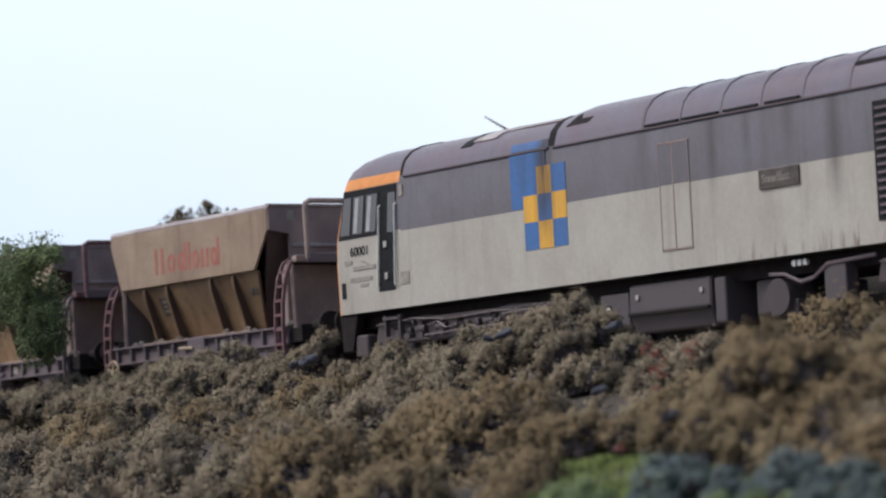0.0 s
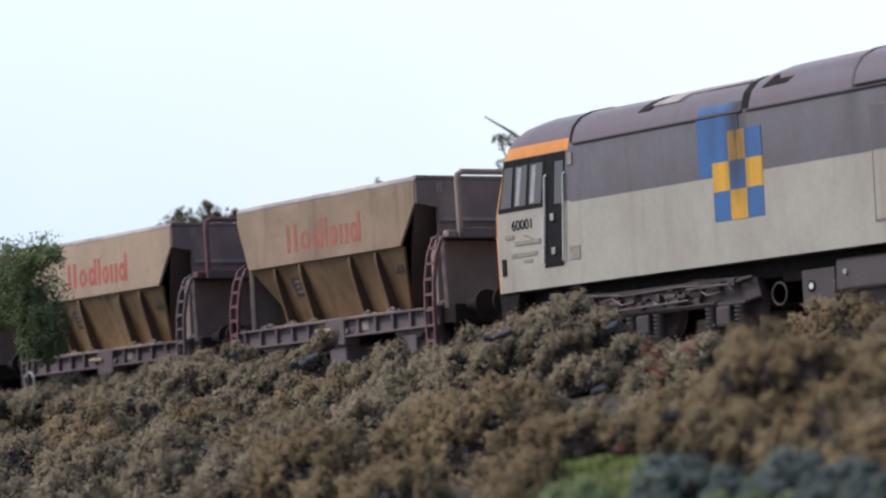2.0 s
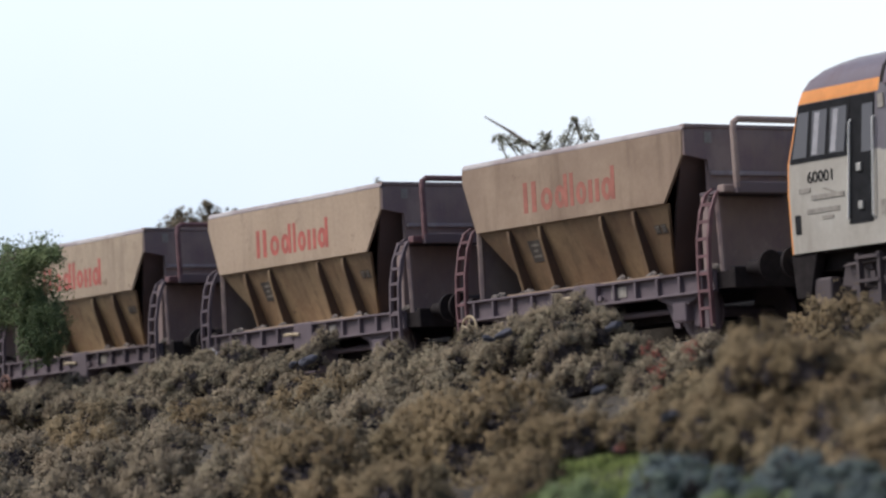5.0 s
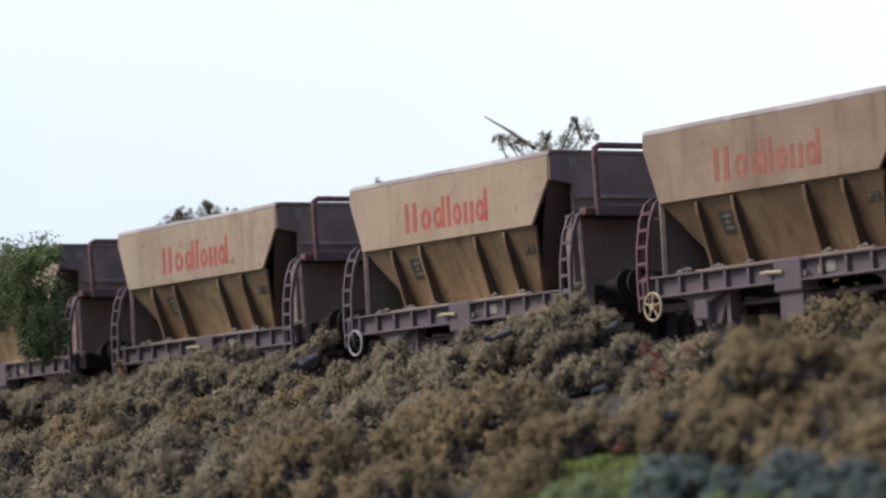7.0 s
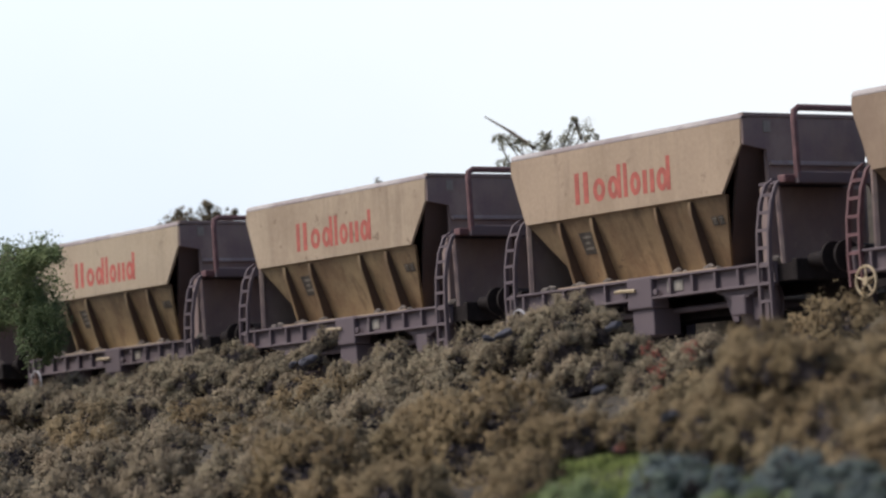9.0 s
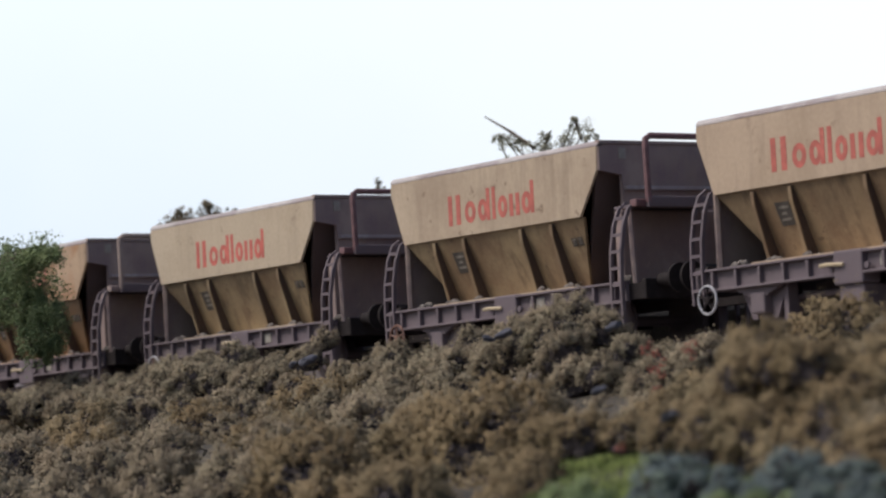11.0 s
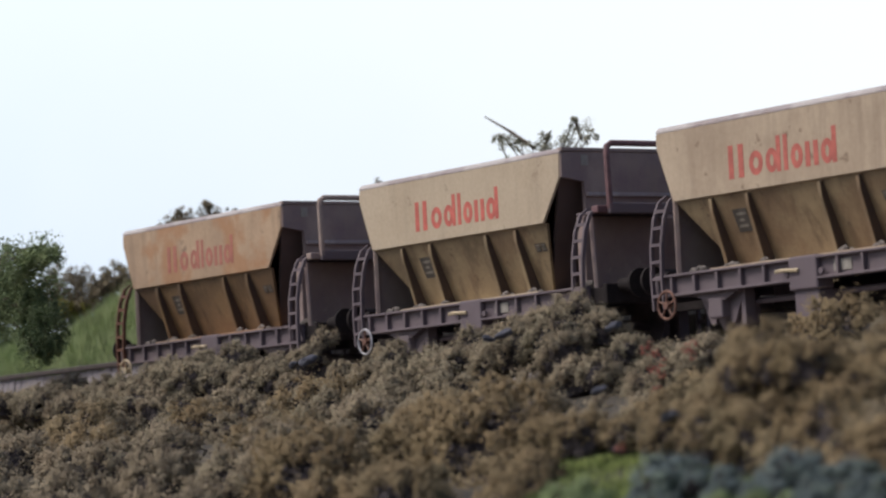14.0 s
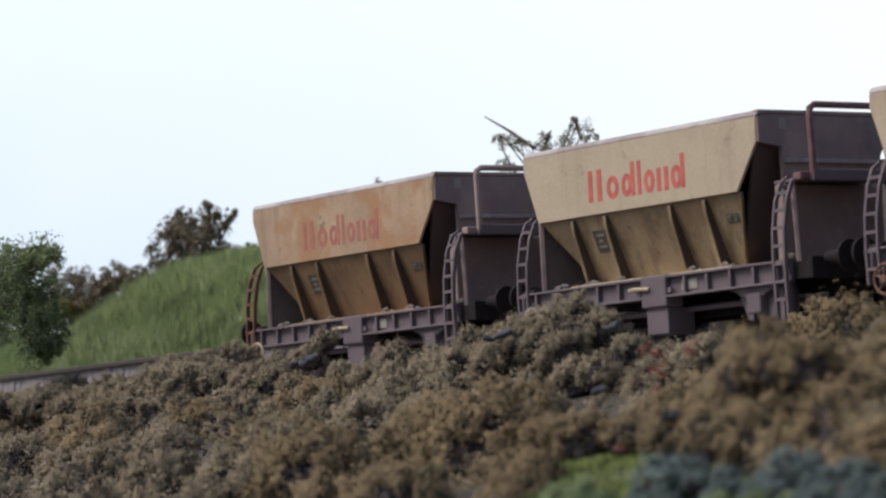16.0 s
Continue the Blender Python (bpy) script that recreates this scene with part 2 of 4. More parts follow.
# ---- sky behind
def backdrop():
    m, n, b = nodes_of("pale_sky")
    v = coords(n)
    sep = n.nodes.new("ShaderNodeSeparateXYZ")
    n.links.new(v, sep.inputs[0])
    up = ramp(n, sep.outputs["Z"], 8.0, 34.0)
    along = ramp(n, sep.outputs["X"], -75.0, 10.0)
    cloud = ramp(n, noise_of(n, v, 0.035, 3.0), 0.3, 0.8)
    c = mix(n, up, (0.60, 0.74, 0.95), (0.86, 0.97, 1.0))
    c = mix(n, along, c, (0.97, 1.0, 1.0))
    c = mix(n, times(n, cloud, 0.4), c, (0.95, 1.0, 1.0))
    e = n.nodes.new("ShaderNodeEmission")
    n.links.new(c, e.inputs[0])
    e.inputs[1].default_value = 1.05
    n.links.new(e.outputs[0], n.nodes["Material Output"].inputs[0])
    bm = bmesh.new()
    w = 220
    vs = [bm.verts.new(p) for p in ((-w, 0, -30), (w, 0, -30), (w, 0, 110), (-w, 0, 110))]
    bm.faces.new(vs)
    ob = part("backdrop", bm, m, None)
    far = Vector((-0.825, 0.56, 0)) * 190 * S
    ob.matrix_basis = Matrix.Translation(far) @ pose(0, 0, 0, 0, 0, 55.8)
    tagged(ob, "pale blue and white overcast sky behind the railway", "sky", kind="structure")


backdrop()


# ---- ground
def hill(x):
    """How high the grass bank behind the track stands."""
    k = min(1, max(0, (x + 75.8) / 5.2))
    return 1.9 + 1.52 * k * k * (3 - 2 * k)


def ground_z(x, y):
    if y < -2.4:
        return -0.45 - 0.19 * (-2.4 - y) if y > -13 else -2.46 - 0.05 * (-13 - y)
    if y < 2.7:
        return -0.42
    if y < 7:
        return 0.7 + (hill(x) - 0.7) * math.sin((y - 2.7) / 4.3 * math.pi / 2)
    return hill(x) - 0.04 * (y - 7)


def ground():
    bm = bmesh.new()
    ys = [-60, -45, -34, -24, -18, -14, -13, -11, -9, -7, -5, -3.5, -2.4, -2.0, 0, 2.0, 2.69, 2.71, 3.2, 4, 5, 6, 7, 9, 14, 30, 80, 170]
    xs = list(range(-220, -100, 20)) + list(range(-100, -20, 2)) + list(range(-20, 120, 20))
    rows = [[bm.verts.new((x, y, ground_z(x, y) + 0.1 * noise.noise((x * 0.4, y * 0.4, 0)))) for x in xs] for y in ys]
    for a, b in zip(rows, rows[1:]):
        for i in range(len(xs) - 1):
            bm.faces.new((a[i], a[i + 1], b[i + 1], b[i]))
    tagged(part("ground", bm, EARTH, None, smooth=True), "brown earth ground with a trackside bank", "ground", kind="structure")


ground()


# ---- track
def track():
    t = thing("railway_track", "rusty rails on timber sleepers in grey ballast", "track", kind="structure")
    prof = ((-2.3, -0.45), (-1.6, -0.2), (1.6, -0.2), (2.3, -0.45))
    part("ballast_bed", prism(prof, "x", -170, 40), BALLAST, t)
    rail = ((-0.07, -0.16), (0.07, -0.16), (0.07, -0.13), (0.015, -0.11), (0.015, -0.045), (0.036, -0.035), (0.036, 0), (-0.036, 0), (-0.036, -0.035), (-0.015, -0.045), (-0.015, -0.11), (-0.07, -0.13))
    for y in (-0.75, 0.75):
        part("rail", prism([(a + y, b) for a, b in rail], "x", -170, 40), RAILM, t)
    first = part("sleeper", box(-0.13, 0.13, -1.3, 1.3, -0.3, -0.165, 0.015), WOOD, t)
    first.matrix_basis = pose(-100 * S, 0, 0)
    for i in range(1, 120):
        again(first, t, -100 + i * 0.65)


track()


def edging():
    """Low timber edging at the foot of the grass bank."""
    t = thing("retaining_edge", "low edging of weathered grey timber planks under grass", "retaining wall", kind="structure")
    first = part("plank", box(-0.14, 0.14, 2.55, 2.66, -0.4, 1.0, 0.012), WOOD, t)
    first.matrix_basis = pose(-90 * S, 0, 0)
    rnd = random.Random(4)
    for i in range(1, 110):
        o = again(first, t, -90 + i * 0.3, rnd.uniform(-0.015, 0.015), rnd.uniform(-0.02, 0.02))
    part("cap_rail", box(-91, -56, 2.46, 2.72, 1.02, 1.13, 0.02), RAILM, t, "dark capping rail")


edging()


# ---- wheels shared by all vehicles
MOVING_WHEELS = []


def wheelset(parent, x, r):
    """Axle with two flanged wheels, turning about its own centre."""
    bm = disc(0, 0, 0, 0.09, 1.5, "y", 10)
    for s in (-1, 1):
        disc(0, s * 0.76, 0, r, 0.13, "y", 28, bm)
        disc(0, s * 0.69, 0, r + 0.03, 0.03, "y", 28, bm)
        disc(0, s * 0.84, 0, r * 0.3, 0.06, "y", 14, bm)
        for k in range(6):
            a = k * math.tau / 6
            disc(math.cos(a) * r * 0.6, s * 0.83, math.sin(a) * r * 0.6, r * 0.12, 0.02, "y", 8, bm)
    ob = part("wheelset", bm, FRAME, parent, "dirty steel wheels on an axle", smooth=True)
    ob.matrix_basis = pose(x * S, 0, r * S)
    MOVING_WHEELS.append((ob, x, r))
    return ob


def buffers(parent, x, way, z=1.02):
    for y in (-0.87, 0.87):
        bm = disc(x + way * 0.15, y, z, 0.11, 0.3, "x", 16)
        disc(x + way * 0.36, y, z, 0.07, 0.2, "x", 12, bm)
        disc(x + way * 0.47, y, z, 0.24, 0.05, "x", 20, bm)
        part("buffer", bm, DARK, parent, smooth=True)


# ---- locomotive
LEAN = ((1.0, 0.05), (1.6, 0.0), (2.35, 0.02), (2.46, 0.05), (3.31, 0.35), (3.5, 0.41), (3.7, 0.54), (3.85, 0.74), (4.2, 1.0))


def lean(z):
    for (a, p), (b, q) in zip(LEAN, LEAN[1:]):
        if z <= b:
            return p + (q - p) * max(0, (z - a) / (b - a))
    return LEAN[-1][1]


def loco_body(parent):
    half = [(1.0, 1.06), (1.32, 1.09), (1.32, 2.0), (1.32, 2.44), (1.32, 2.47), (1.312, 3.31), (1.30, 3.37), (1.285, 3.42), (1.265, 3.5), (1.2, 3.65), (1.05, 3.785), (0.8, 3.885), (0.42, 3.945), (0, 3.96)]
    hi = 0.15
    dome = 0.065
    stations = [(0.0, 1, 0.01, 0.93), (0.03, 1, 0.02, 0.98), (0.09, 1, 0.03, 0.997), (0.5, 0.95, dome, 1), (1.2, 0.5, dome, 1), (2.0, 0.08, dome, 1), (2.22, 0, dome, 1), (2.3, 0, dome, 1), (6.72, 0, 0.03, 1), (6.78, 0, 0.05, 1), (7.1, 0, 0.1, 1), (7.5, 0, hi, 1), (14.9, 0, hi, 1), (17.8, 0, hi, 1), (18.9, 0, 0, 1), (20.2, 0, 0, 1), (21.2, 0, 0, 0.97)]
    bm = bmesh.new()
    rings = []
    for x, w, up, wide in stations:
        row = []
        for y, z in half:
            zz = z
            if z > 3.42:
                zz = 3.42 + (z - 3.42) * (1 + up / 0.535)
            row.append((x + w * lean(zz), y * wide, zz))
        full = [(a, -b, c) for a, b, c in row] + [(a, b, c) for a, b, c in row[::-1][1:]]
        rings.append([bm.verts.new(p) for p in full])
    n = len(rings[0])
    for i, (a, b) in enumerate(zip(rings, rings[1:])):
        for k in range(n - 1):
            f = bm.faces.new((a[k], b[k], b[k + 1], a[k + 1]))
            z = f.calc_center_median().z
            x = stations[i][0]
            j = min(k, n - 2 - k)
            # lowest edge coloured black as the shadow line below the sill
            if j < 1:
                f.material_index = 4
            elif j < 3:
                f.material_index = 0
            elif j < 5:
                f.material_index = 1 if x >= 2.2 else (0 if j < 4 else 1)
            elif j < 8 and x < 2.2:
                f.material_index = 3
            elif j < 7:
                f.material_index = 1
            else:
                f.material_index = 2
            if i < 2 and 0 < j < 8:
                f.material_index = 3
        bm.faces.new((a[0], a[n - 1], b[n - 1], b[0])).material_index = 4
    bm.faces.new(rings[0]).material_index = 0
    bm.faces.new(rings[-1]).material_index = 3
    return part("body", bm, [CREAM, GREY, ROOF, ORANGE, DARK], parent, "two-tone grey body with orange cab brow and dirty roof", smooth=True)


def slab(name, parent, mat, x0, x1, z0, z1, y=-1.32, out=0.012, deep=0.05, skew=0.0, label=""):
    pts = ((x0, z0), (x1, z0), (x1 + skew, z1), (x0 + skew, z1))
    return part(name, prism(pts, "y", y + deep, y - out), mat, parent, label)


def lettering(name, parent, words, x, y, z, size, mat, wide=1.0, label=""):
    cu = bpy.data.curves.new(name, "FONT")
    cu.body, cu.size, cu.extrude = words, size, 0.004
    tmp = new("tmp", cu)
    dg = bpy.context.evaluated_depsgraph_get()
    me = bpy.data.meshes.new_from_object(tmp.evaluated_get(dg))
    bpy.data.objects.remove(tmp)
    bm = bmesh.new()
    bm.from_mesh(me)
    bm.transform(Matrix.Translation((x, y, z)) @ pose(0, 0, 0, 90, 0, 0) @ Matrix.Diagonal((wide, 1, 1, 1)))
    return part(name, bm, mat, parent, label)


def bogie(parent, xc):
    """Three-axle bogie: side frame, springs, axle boxes, brake rigging."""
    for s in (-1, 1):
        b = part("bogie_frame", prism(((xc - 2.9, 0.55), (xc - 2.8, 0.86), (xc - 1.3, 0.93), (xc - 0.9, 0.88), (xc + 0.9, 0.88), (xc + 1.3, 0.93), (xc + 2.8, 0.86), (xc + 2.9, 0.55), (xc + 2.4, 0.48), (xc + 1.5, 0.5), (xc + 1.3, 0.58), (xc + 0.7, 0.58), (xc + 0.5, 0.5), (xc - 0.5, 0.5), (xc - 0.7, 0.58), (xc - 1.3, 0.58), (xc - 1.5, 0.5), (xc - 2.4, 0.48)), "y", s * 1.02, s * 1.12, bevel=0.015), BOGIE, parent, "grimy cast bogie side frame")
        part("top_rail", box(xc - 2.7, xc + 2.7, *sorted((s * 1.1, s * 1.18)), 0.83, 0.88, 0.01), BOGIE, b)
        part("bottom_rail", box(xc - 2.6, xc + 2.6, *sorted((s * 1.1, s * 1.2)), 0.46, 0.51, 0.01), BOGIE, b)
        for dx in (-2.05, 0, 2.05):
            part("axle_box", box(xc + dx - 0.17, xc + dx + 0.17, *sorted((s * 1.02, s * 1.22)), 0.14, 0.46, 0.04), BOGIE, b)
            for e in (-0.36, 0.36):
                bm = bmesh.new()
                for k in range(6):
                    disc(xc + dx + e, s * 1.12, 0.1 + k * 0.066, 0.115, 0.034, "z", 12, bm)
                disc(xc + dx + e, s * 1.12, 0.27, 0.075, 0.4, "z", 8, bm)
                part("spring", bm, BOGIE, b, smooth=True)
        for dx in (-1.35, -0.7, 0.75, 1.4):
            part("brake_cylinder", disc(xc + dx, s * 1.15, 0.69, 0.07, 0.28, "x", 12), BOGIE, b, smooth=True)
            part("bracket", box(xc + dx - 0.07, xc + dx + 0.07, *sorted((s * 1.1, s * 1.2)), 0.5, 0.86, 0.012), BOGIE, b)
        part("pipe", tube([(xc - 2.7, s * 1.22, 0.83), (xc - 1.5, s * 1.24, 0.88), (xc - 0.4, s * 1.24, 0.8), (xc + 1.0, s * 1.24, 0.83), (xc + 2.2, s * 1.22, 0.78), (xc + 2.8, s * 1.2, 0.86)], 0.016), PIPE, b)
        part("footstep", box(xc - 1.9, xc + 1.9, *sorted((s * 1.16, s * 1.24)), 0.5, 0.53), BOGIE, b)
        part("rod", tube([(xc - 1.1, s * 1.27, 0.56), (xc + 1.3, s * 1.27, 0.6)], 0.018, 6), PIPE, b)
        part("rod", tube([(xc + 1.2, s * 1.26, 0.7), (xc + 1.25, s * 1.26, 0.77), (xc + 2.3, s * 1.26, 0.78), (xc + 2.35, s * 1.26, 0.68)], 0.016, 6), PIPE, b)
        r = random.Random(int(xc * 10) + s)
        for k in range(26):
            x, z = xc + r.uniform(-2.5, 2.4), r.uniform(0.52, 0.78)
            part("fitting", box(x, x + r.uniform(0.04, 0.22), *sorted((s * 1.08, s * r.uniform(1.14, 1.26))), z, z + r.uniform(0.03, 0.13), 0.01), BOGIE, b)
        for k in range(4):
            x, z = xc - 2.2 + k * 1.1, r.uniform(0.55, 0.8)
            part("brake_pipe", tube([(x, s * 1.2, z), (x + 0.35, s * 1.23, z + 0.05), (x + 0.6, s * 1.22, z - 0.08), (x + 0.9, s * 1.2, z - 0.05)], 0.013, 5), PIPE, b)
    part("bogie_beam", box(xc - 2.2, xc + 2.2, -1.0, 1.0, 0.5, 0.8), DARK, parent)
    for dx in (-2.05, 0, 2.05):
        wheelset(parent, xc + dx, 0.5)


def locomotive():
    t = thing("diesel_locomotive", "model two-tone grey freight diesel locomotive, weathered, on rails", "locomotive")
    loco_body(t)
    # cab side windows and door
    win = part("window_frame", prism(((0.17, 2.44), (1.48, 2.44), (1.62, 3.3), (0.43, 3.3)), "y", -1.28, -1.328), BLACK, t, "black cab window surround")
    for a, b in ((0.24, 0.56), (0.66, 0.98), (1.08, 1.42)):
        sk0, sk1 = (0.2 if a < 0.5 else 0.1), 0.12
        part("pane", prism(((a, 2.51), (b, 2.51), (b + sk1, 3.18), (a + sk0, 3.18)), "y", -1.3, -1.336), GLASS, win, "reflecting side window pane")
        # pale bars on the panes paint the reflections in the glass
        if a > 0.3:
            part("pillar", prism(((a + 0.03, 2.53), (a + 0.15, 2.53), (a + 0.27, 3.15), (a + 0.16, 3.15)), "y", -1.3, -1.339), GLINT_AND_RIM, win, "pale grey bar painted as a reflection")
    door = part("cab_door", prism(((1.44, 1.42), (1.98, 1.42), (2.14, 3.3), (1.62, 3.3)), "y", -1.25, -1.326), BLACK, t, "dark recessed cab door")
    part("door_leaf", prism(((1.66, 1.47), (1.94, 1.47), (2.05, 2.35), (1.74, 2.35)), "y", -1.3, -1.333), BLACK, door)
    part("door_window", prism(((1.80, 2.45), (2.06, 2.45), (2.11, 3.15), (1.88, 3.15)), "y", -1.3, -1.336), GLASS, door)
    for p, q in (((1.47, 1.48), (1.60, 2.95)), ((2.02, 1.48), (2.12, 2.95))):
        part("handrail", tube([(p[0], -1.33, p[1]), (p[0], -1.365, p[1] + 0.03), (q[0], -1.365, q[1] - 0.03), (q[0], -1.33, q[1])], 0.016), WHITE, door, "white handrail")
    for z in (1.62, 2.18):
        part("door_handle", box(1.70, 1.80, -1.37, -1.33, z, z + 0.12, 0.01), STEEL, door)
    lettering("running_number", t, "60001", 0.54, -1.328, 2.12, 0.24, BLACK, 1.05, "black running number")
    emblem = part("emblem", prism(((0.62, 1.86), (1.36, 1.86), (1.36, 1.93), (0.62, 1.93)), "y", -1.3, -1.334), MARK, t, "raised grey emblem of plain bars")
    for pts in (((0.5, 1.66), (1.24, 1.66), (1.24, 1.73), (0.5, 1.73)), ((0.34, 1.98), (0.6, 1.98), (0.6, 2.05), (0.34, 2.05)), ((0.86, 2.02), (0.95, 2.02), (1.3, 1.9), (1.18, 1.9)), ((0.84, 1.56), (1.1, 1.56), (1.1, 1.61), (0.84, 1.61))):
        part("bar", prism(pts, "y", -1.3, -1.331), MARK, emblem)
    slab("lamp_bracket", t, BLACK, 0.22, 0.34, 1.38, 1.66)
    slab("data_panel", t, MARK, 2.16, 2.44, 1.5, 1.72)
    slab("warning_label", t, MARK, 2.22, 2.34, 3.06, 3.26)
    # chequered sector flash
    flash = slab("sector_flash", t, BLUE, 5.64, 6.66, 2.46, 3.37, out=0.004, label="blue and yellow chequered flash")
    xs, zs = (5.99, 6.40, 6.80, 7.20), (1.75, 2.21, 2.66, 3.12)
    for i in range(3):
        for j in range(3):
            m = YELLOW if (i + j) % 2 else BLUE
            o = 0.008 if m is YELLOW else 0.0065
            part("square", prism(((xs[i], zs[j]), (xs[i + 1], zs[j]), (xs[i + 1], zs[j + 1]), (xs[i], zs[j + 1])), "y", -1.3, -1.32 - o), m, flash)
    # body side door, nameplate and grille
    panel = part("body_door", prism(((9.72, 1.44), (10.47, 1.44), (10.47, 3.1), (9.72, 3.1)), "y", -1.3, -1.326, bevel=0.004), [CREAM], t, "outlined engine-room door")
    slab("upper_door", panel, GREY, 9.724, 10.466, 2.455, 3.096, out=0.0105)
    for a, b, c, e in ((9.712, 9.724, 1.42, 3.12), (10.466, 10.48, 1.42, 3.12), (10.05, 10.072, 1.42, 3.1), (9.7, 10.49, 3.1, 3.125), (9.7, 10.49, 1.41, 1.43)):
        slab("seam", panel, BROWN, a, b, c, e, out=0.014)
    plate = slab("nameplate", t, PANEL, 12.19, 13.13, 2.14, 2.43, out=0.03, label="dark cast nameplate with pale letters")
    lettering("name", plate, "Steadfast", 12.26, -1.353, 2.23, 0.19, MARK, 0.98, "pale raised letters")
    grille = slab("grille", t, BLACK, 14.85, 17.6, 1.42, 3.16, out=0.02, label="black louvred radiator grille")
    for k in range(14):
        slab("slat", grille, FRAME, 14.92, 17.53, 1.5 + k * 0.118, 1.54 + k * 0.118, out=0.045)
    part("rain_strip", box(2.35, 6.75, -1.335, -1.28, 3.385, 3.41), FRAME, t, "dirty rain strip")
    part("rain_strip", box(6.85, 18.0, -1.335, -1.28, 3.385, 3.41), FRAME, t, "dirty rain strip")
    # roof bands
    arc = [(1.285, 3.42), (1.265, 3.52), (1.2, 3.715), (1.05, 3.887), (0.8, 4.015), (0.42, 4.093), (0, 4.112)]
    for x in (2.27, 6.8, 9.3, 10.25, 11.26, 12.24, 13.24, 14.3, 15.4, 16.4):
        pts = [(-a * 1.004, b + 0.012 * (b > 3.45)) for a, b in arc] + [(a * 1.004, b + 0.012 * (b > 3.45)) for a, b in arc[::-1][1:]]
        pts = [(a, b - ((0.1 if x > 3 else 0.085) * (b - 3.42) / 0.69 if x < 7 else 0) + 0.004) for a, b in pts]
        inner = [(a * 0.96, b - 0.05) for a, b in pts[::-1]]
        bm = bmesh.new()
        w = 0.03 if x > 7 else 0.09 if x > 3 else 0.035
        ring0 = [[bm.verts.new((x + dx, a, b)) for a, b in pts] for dx in (-w, w)]
        ring1 = [[bm.verts.new((x + dx, a, b)) for a, b in inner[::-1]] for dx in (-w, w)]
        for k in range(len(pts) - 1):
            bm.faces.new((ring0[0][k], ring0[1][k], ring0[1][k + 1], ring0[0][k + 1]))
            bm.faces.new((ring0[0][k], ring0[0][k + 1], ring1[0][k + 1], ring1[0][k]))
            bm.faces.new((ring0[1][k], ring1[1][k], ring1[1][k + 1], ring0[1][k + 1]))
        part("roof_band", bm, DARK if x < 7 else GREY, t, smooth=True)
    for a, b in ((9.4, 10.25), (10.35, 11.25), (11.4, 12.2), (12.4, 13.2)):
        part("roof_slot", box(a, b, -1.34, -1.25, 3.425, 3.46), BLACK, t)
    # panels that follow the roof's curve: x from, x to, arc from, arc to, lean, proud, height of the roof there
    def roof_panel(name, x0, x1, a0, a1, slant, proud, up, mat, label=""):
        bm = bmesh.new()
        rows = []
        for i in range(9):
            q = a0 + (a1 - a0) * i / 8
            k = min(int(q), len(arc) - 2)
            yy, zz = (arc[k][m] + (arc[k + 1][m] - arc[k][m]) * (q - k) for m in (0, 1))
            zz -= (0.15 - up) * (zz - 3.42) / 0.69
            dx = slant * (q - a0) / max(a1 - a0, 1e-6)
            rows.append([bm.verts.new((x + dx, -yy - o, zz + o)) for x, o in ((x0, proud), (x1, proud), (x1, -0.04), (x0, -0.04))])
        for p, q in zip(rows, rows[1:]):
            for k in range(4):
                bm.faces.new((p[k], p[(k + 1) % 4], q[(k + 1) % 4], q[k]))
        bm.faces.new(rows[0])
        bm.faces.new(rows[-1][::-1])
        return part(name, bm, mat, t, label, smooth=True)

    roof_panel("roof_scoop", 4.0, 4.3, 2.2, 5.0, 0.35, 0.012, 0.05, BLACK, "dark mouth of the roof scoop")
    roof_panel("roof_scoop", 4.3, 5.0, 2.6, 5.0, 0.3, 0.014, 0.045, RIM, "pale weathered scoop floor")
    roof_panel("roof_panel", 5.05, 6.66, 3.5, 5.6, 0.05, 0.012, 0.04, RIM, "pale translucent roof panel")
    roof_panel("roof_vent", 7.15, 7.75, 2.0, 4.0, 0.3, 0.008, 0.12, DARK, "dark roof vent")
    roof_panel("roof_flash", 5.64, 6.68, 0.05, 1.35, 0.0, 0.006, 0.035, BLUE, "blue of the flash carried over the roof's edge")
    part("horn_cover", box(14.3, 16.6, -1.17, 1.17, 3.6, 3.83, 0.05), DARK, t, smooth=True)
    # underframe
    # black solebar paints in the deep shadow under the body
    part("solebar", box(0.3, 21.0, -1.0, 1.0, 0.82, 1.06), DARK, t)
    part("hose_loop", ring(7.17, -1.1, 0.55, 0.17, 0.018), BOGIE, t, smooth=True)
    gear = part("equipment_box", box(7.77, 8.53, -1.16, -0.7, 0.28, 0.85, 0.02), TANK, t, "grimy equipment box with a pale gauge")
    part("gauge_rim", disc(8.0, -1.165, 0.6, 0.085, 0.03, "y", 14), BLACK, gear)
    part("gauge", disc(8.01, -1.175, 0.6, 0.05, 0.03, "y", 12), WHITE, gear, "white gauge")
    part("cable_duct", box(7.2, 7.74, -1.05, -0.9, 0.72, 0.86, 0.02), DARK, t)
    part("fuel_tank", prism(((-1.2, 0.95), (-1.22, 0.5), (-1.1, 0.18), (1.1, 0.18), (1.22, 0.5), (1.2, 0.95)), "x", 8.6, 10.7, bevel=0.03), TANK, t, "dirty purple-grey fuel tank")
    part("tank_step", box(8.62, 10.68, -1.27, -1.18, 0.45, 0.5, 0.01), DARK, t)
    for x in (8.85, 10.5):
        part("bolt", disc(x, -1.225, 0.75, 0.045, 0.03, "y", 10), STEEL, t)
    part("air_reservoir", box(10.78, 11.06, -1.2, -0.5, 0.2, 0.92, 0.04), TANK, t, "grimy equipment box")
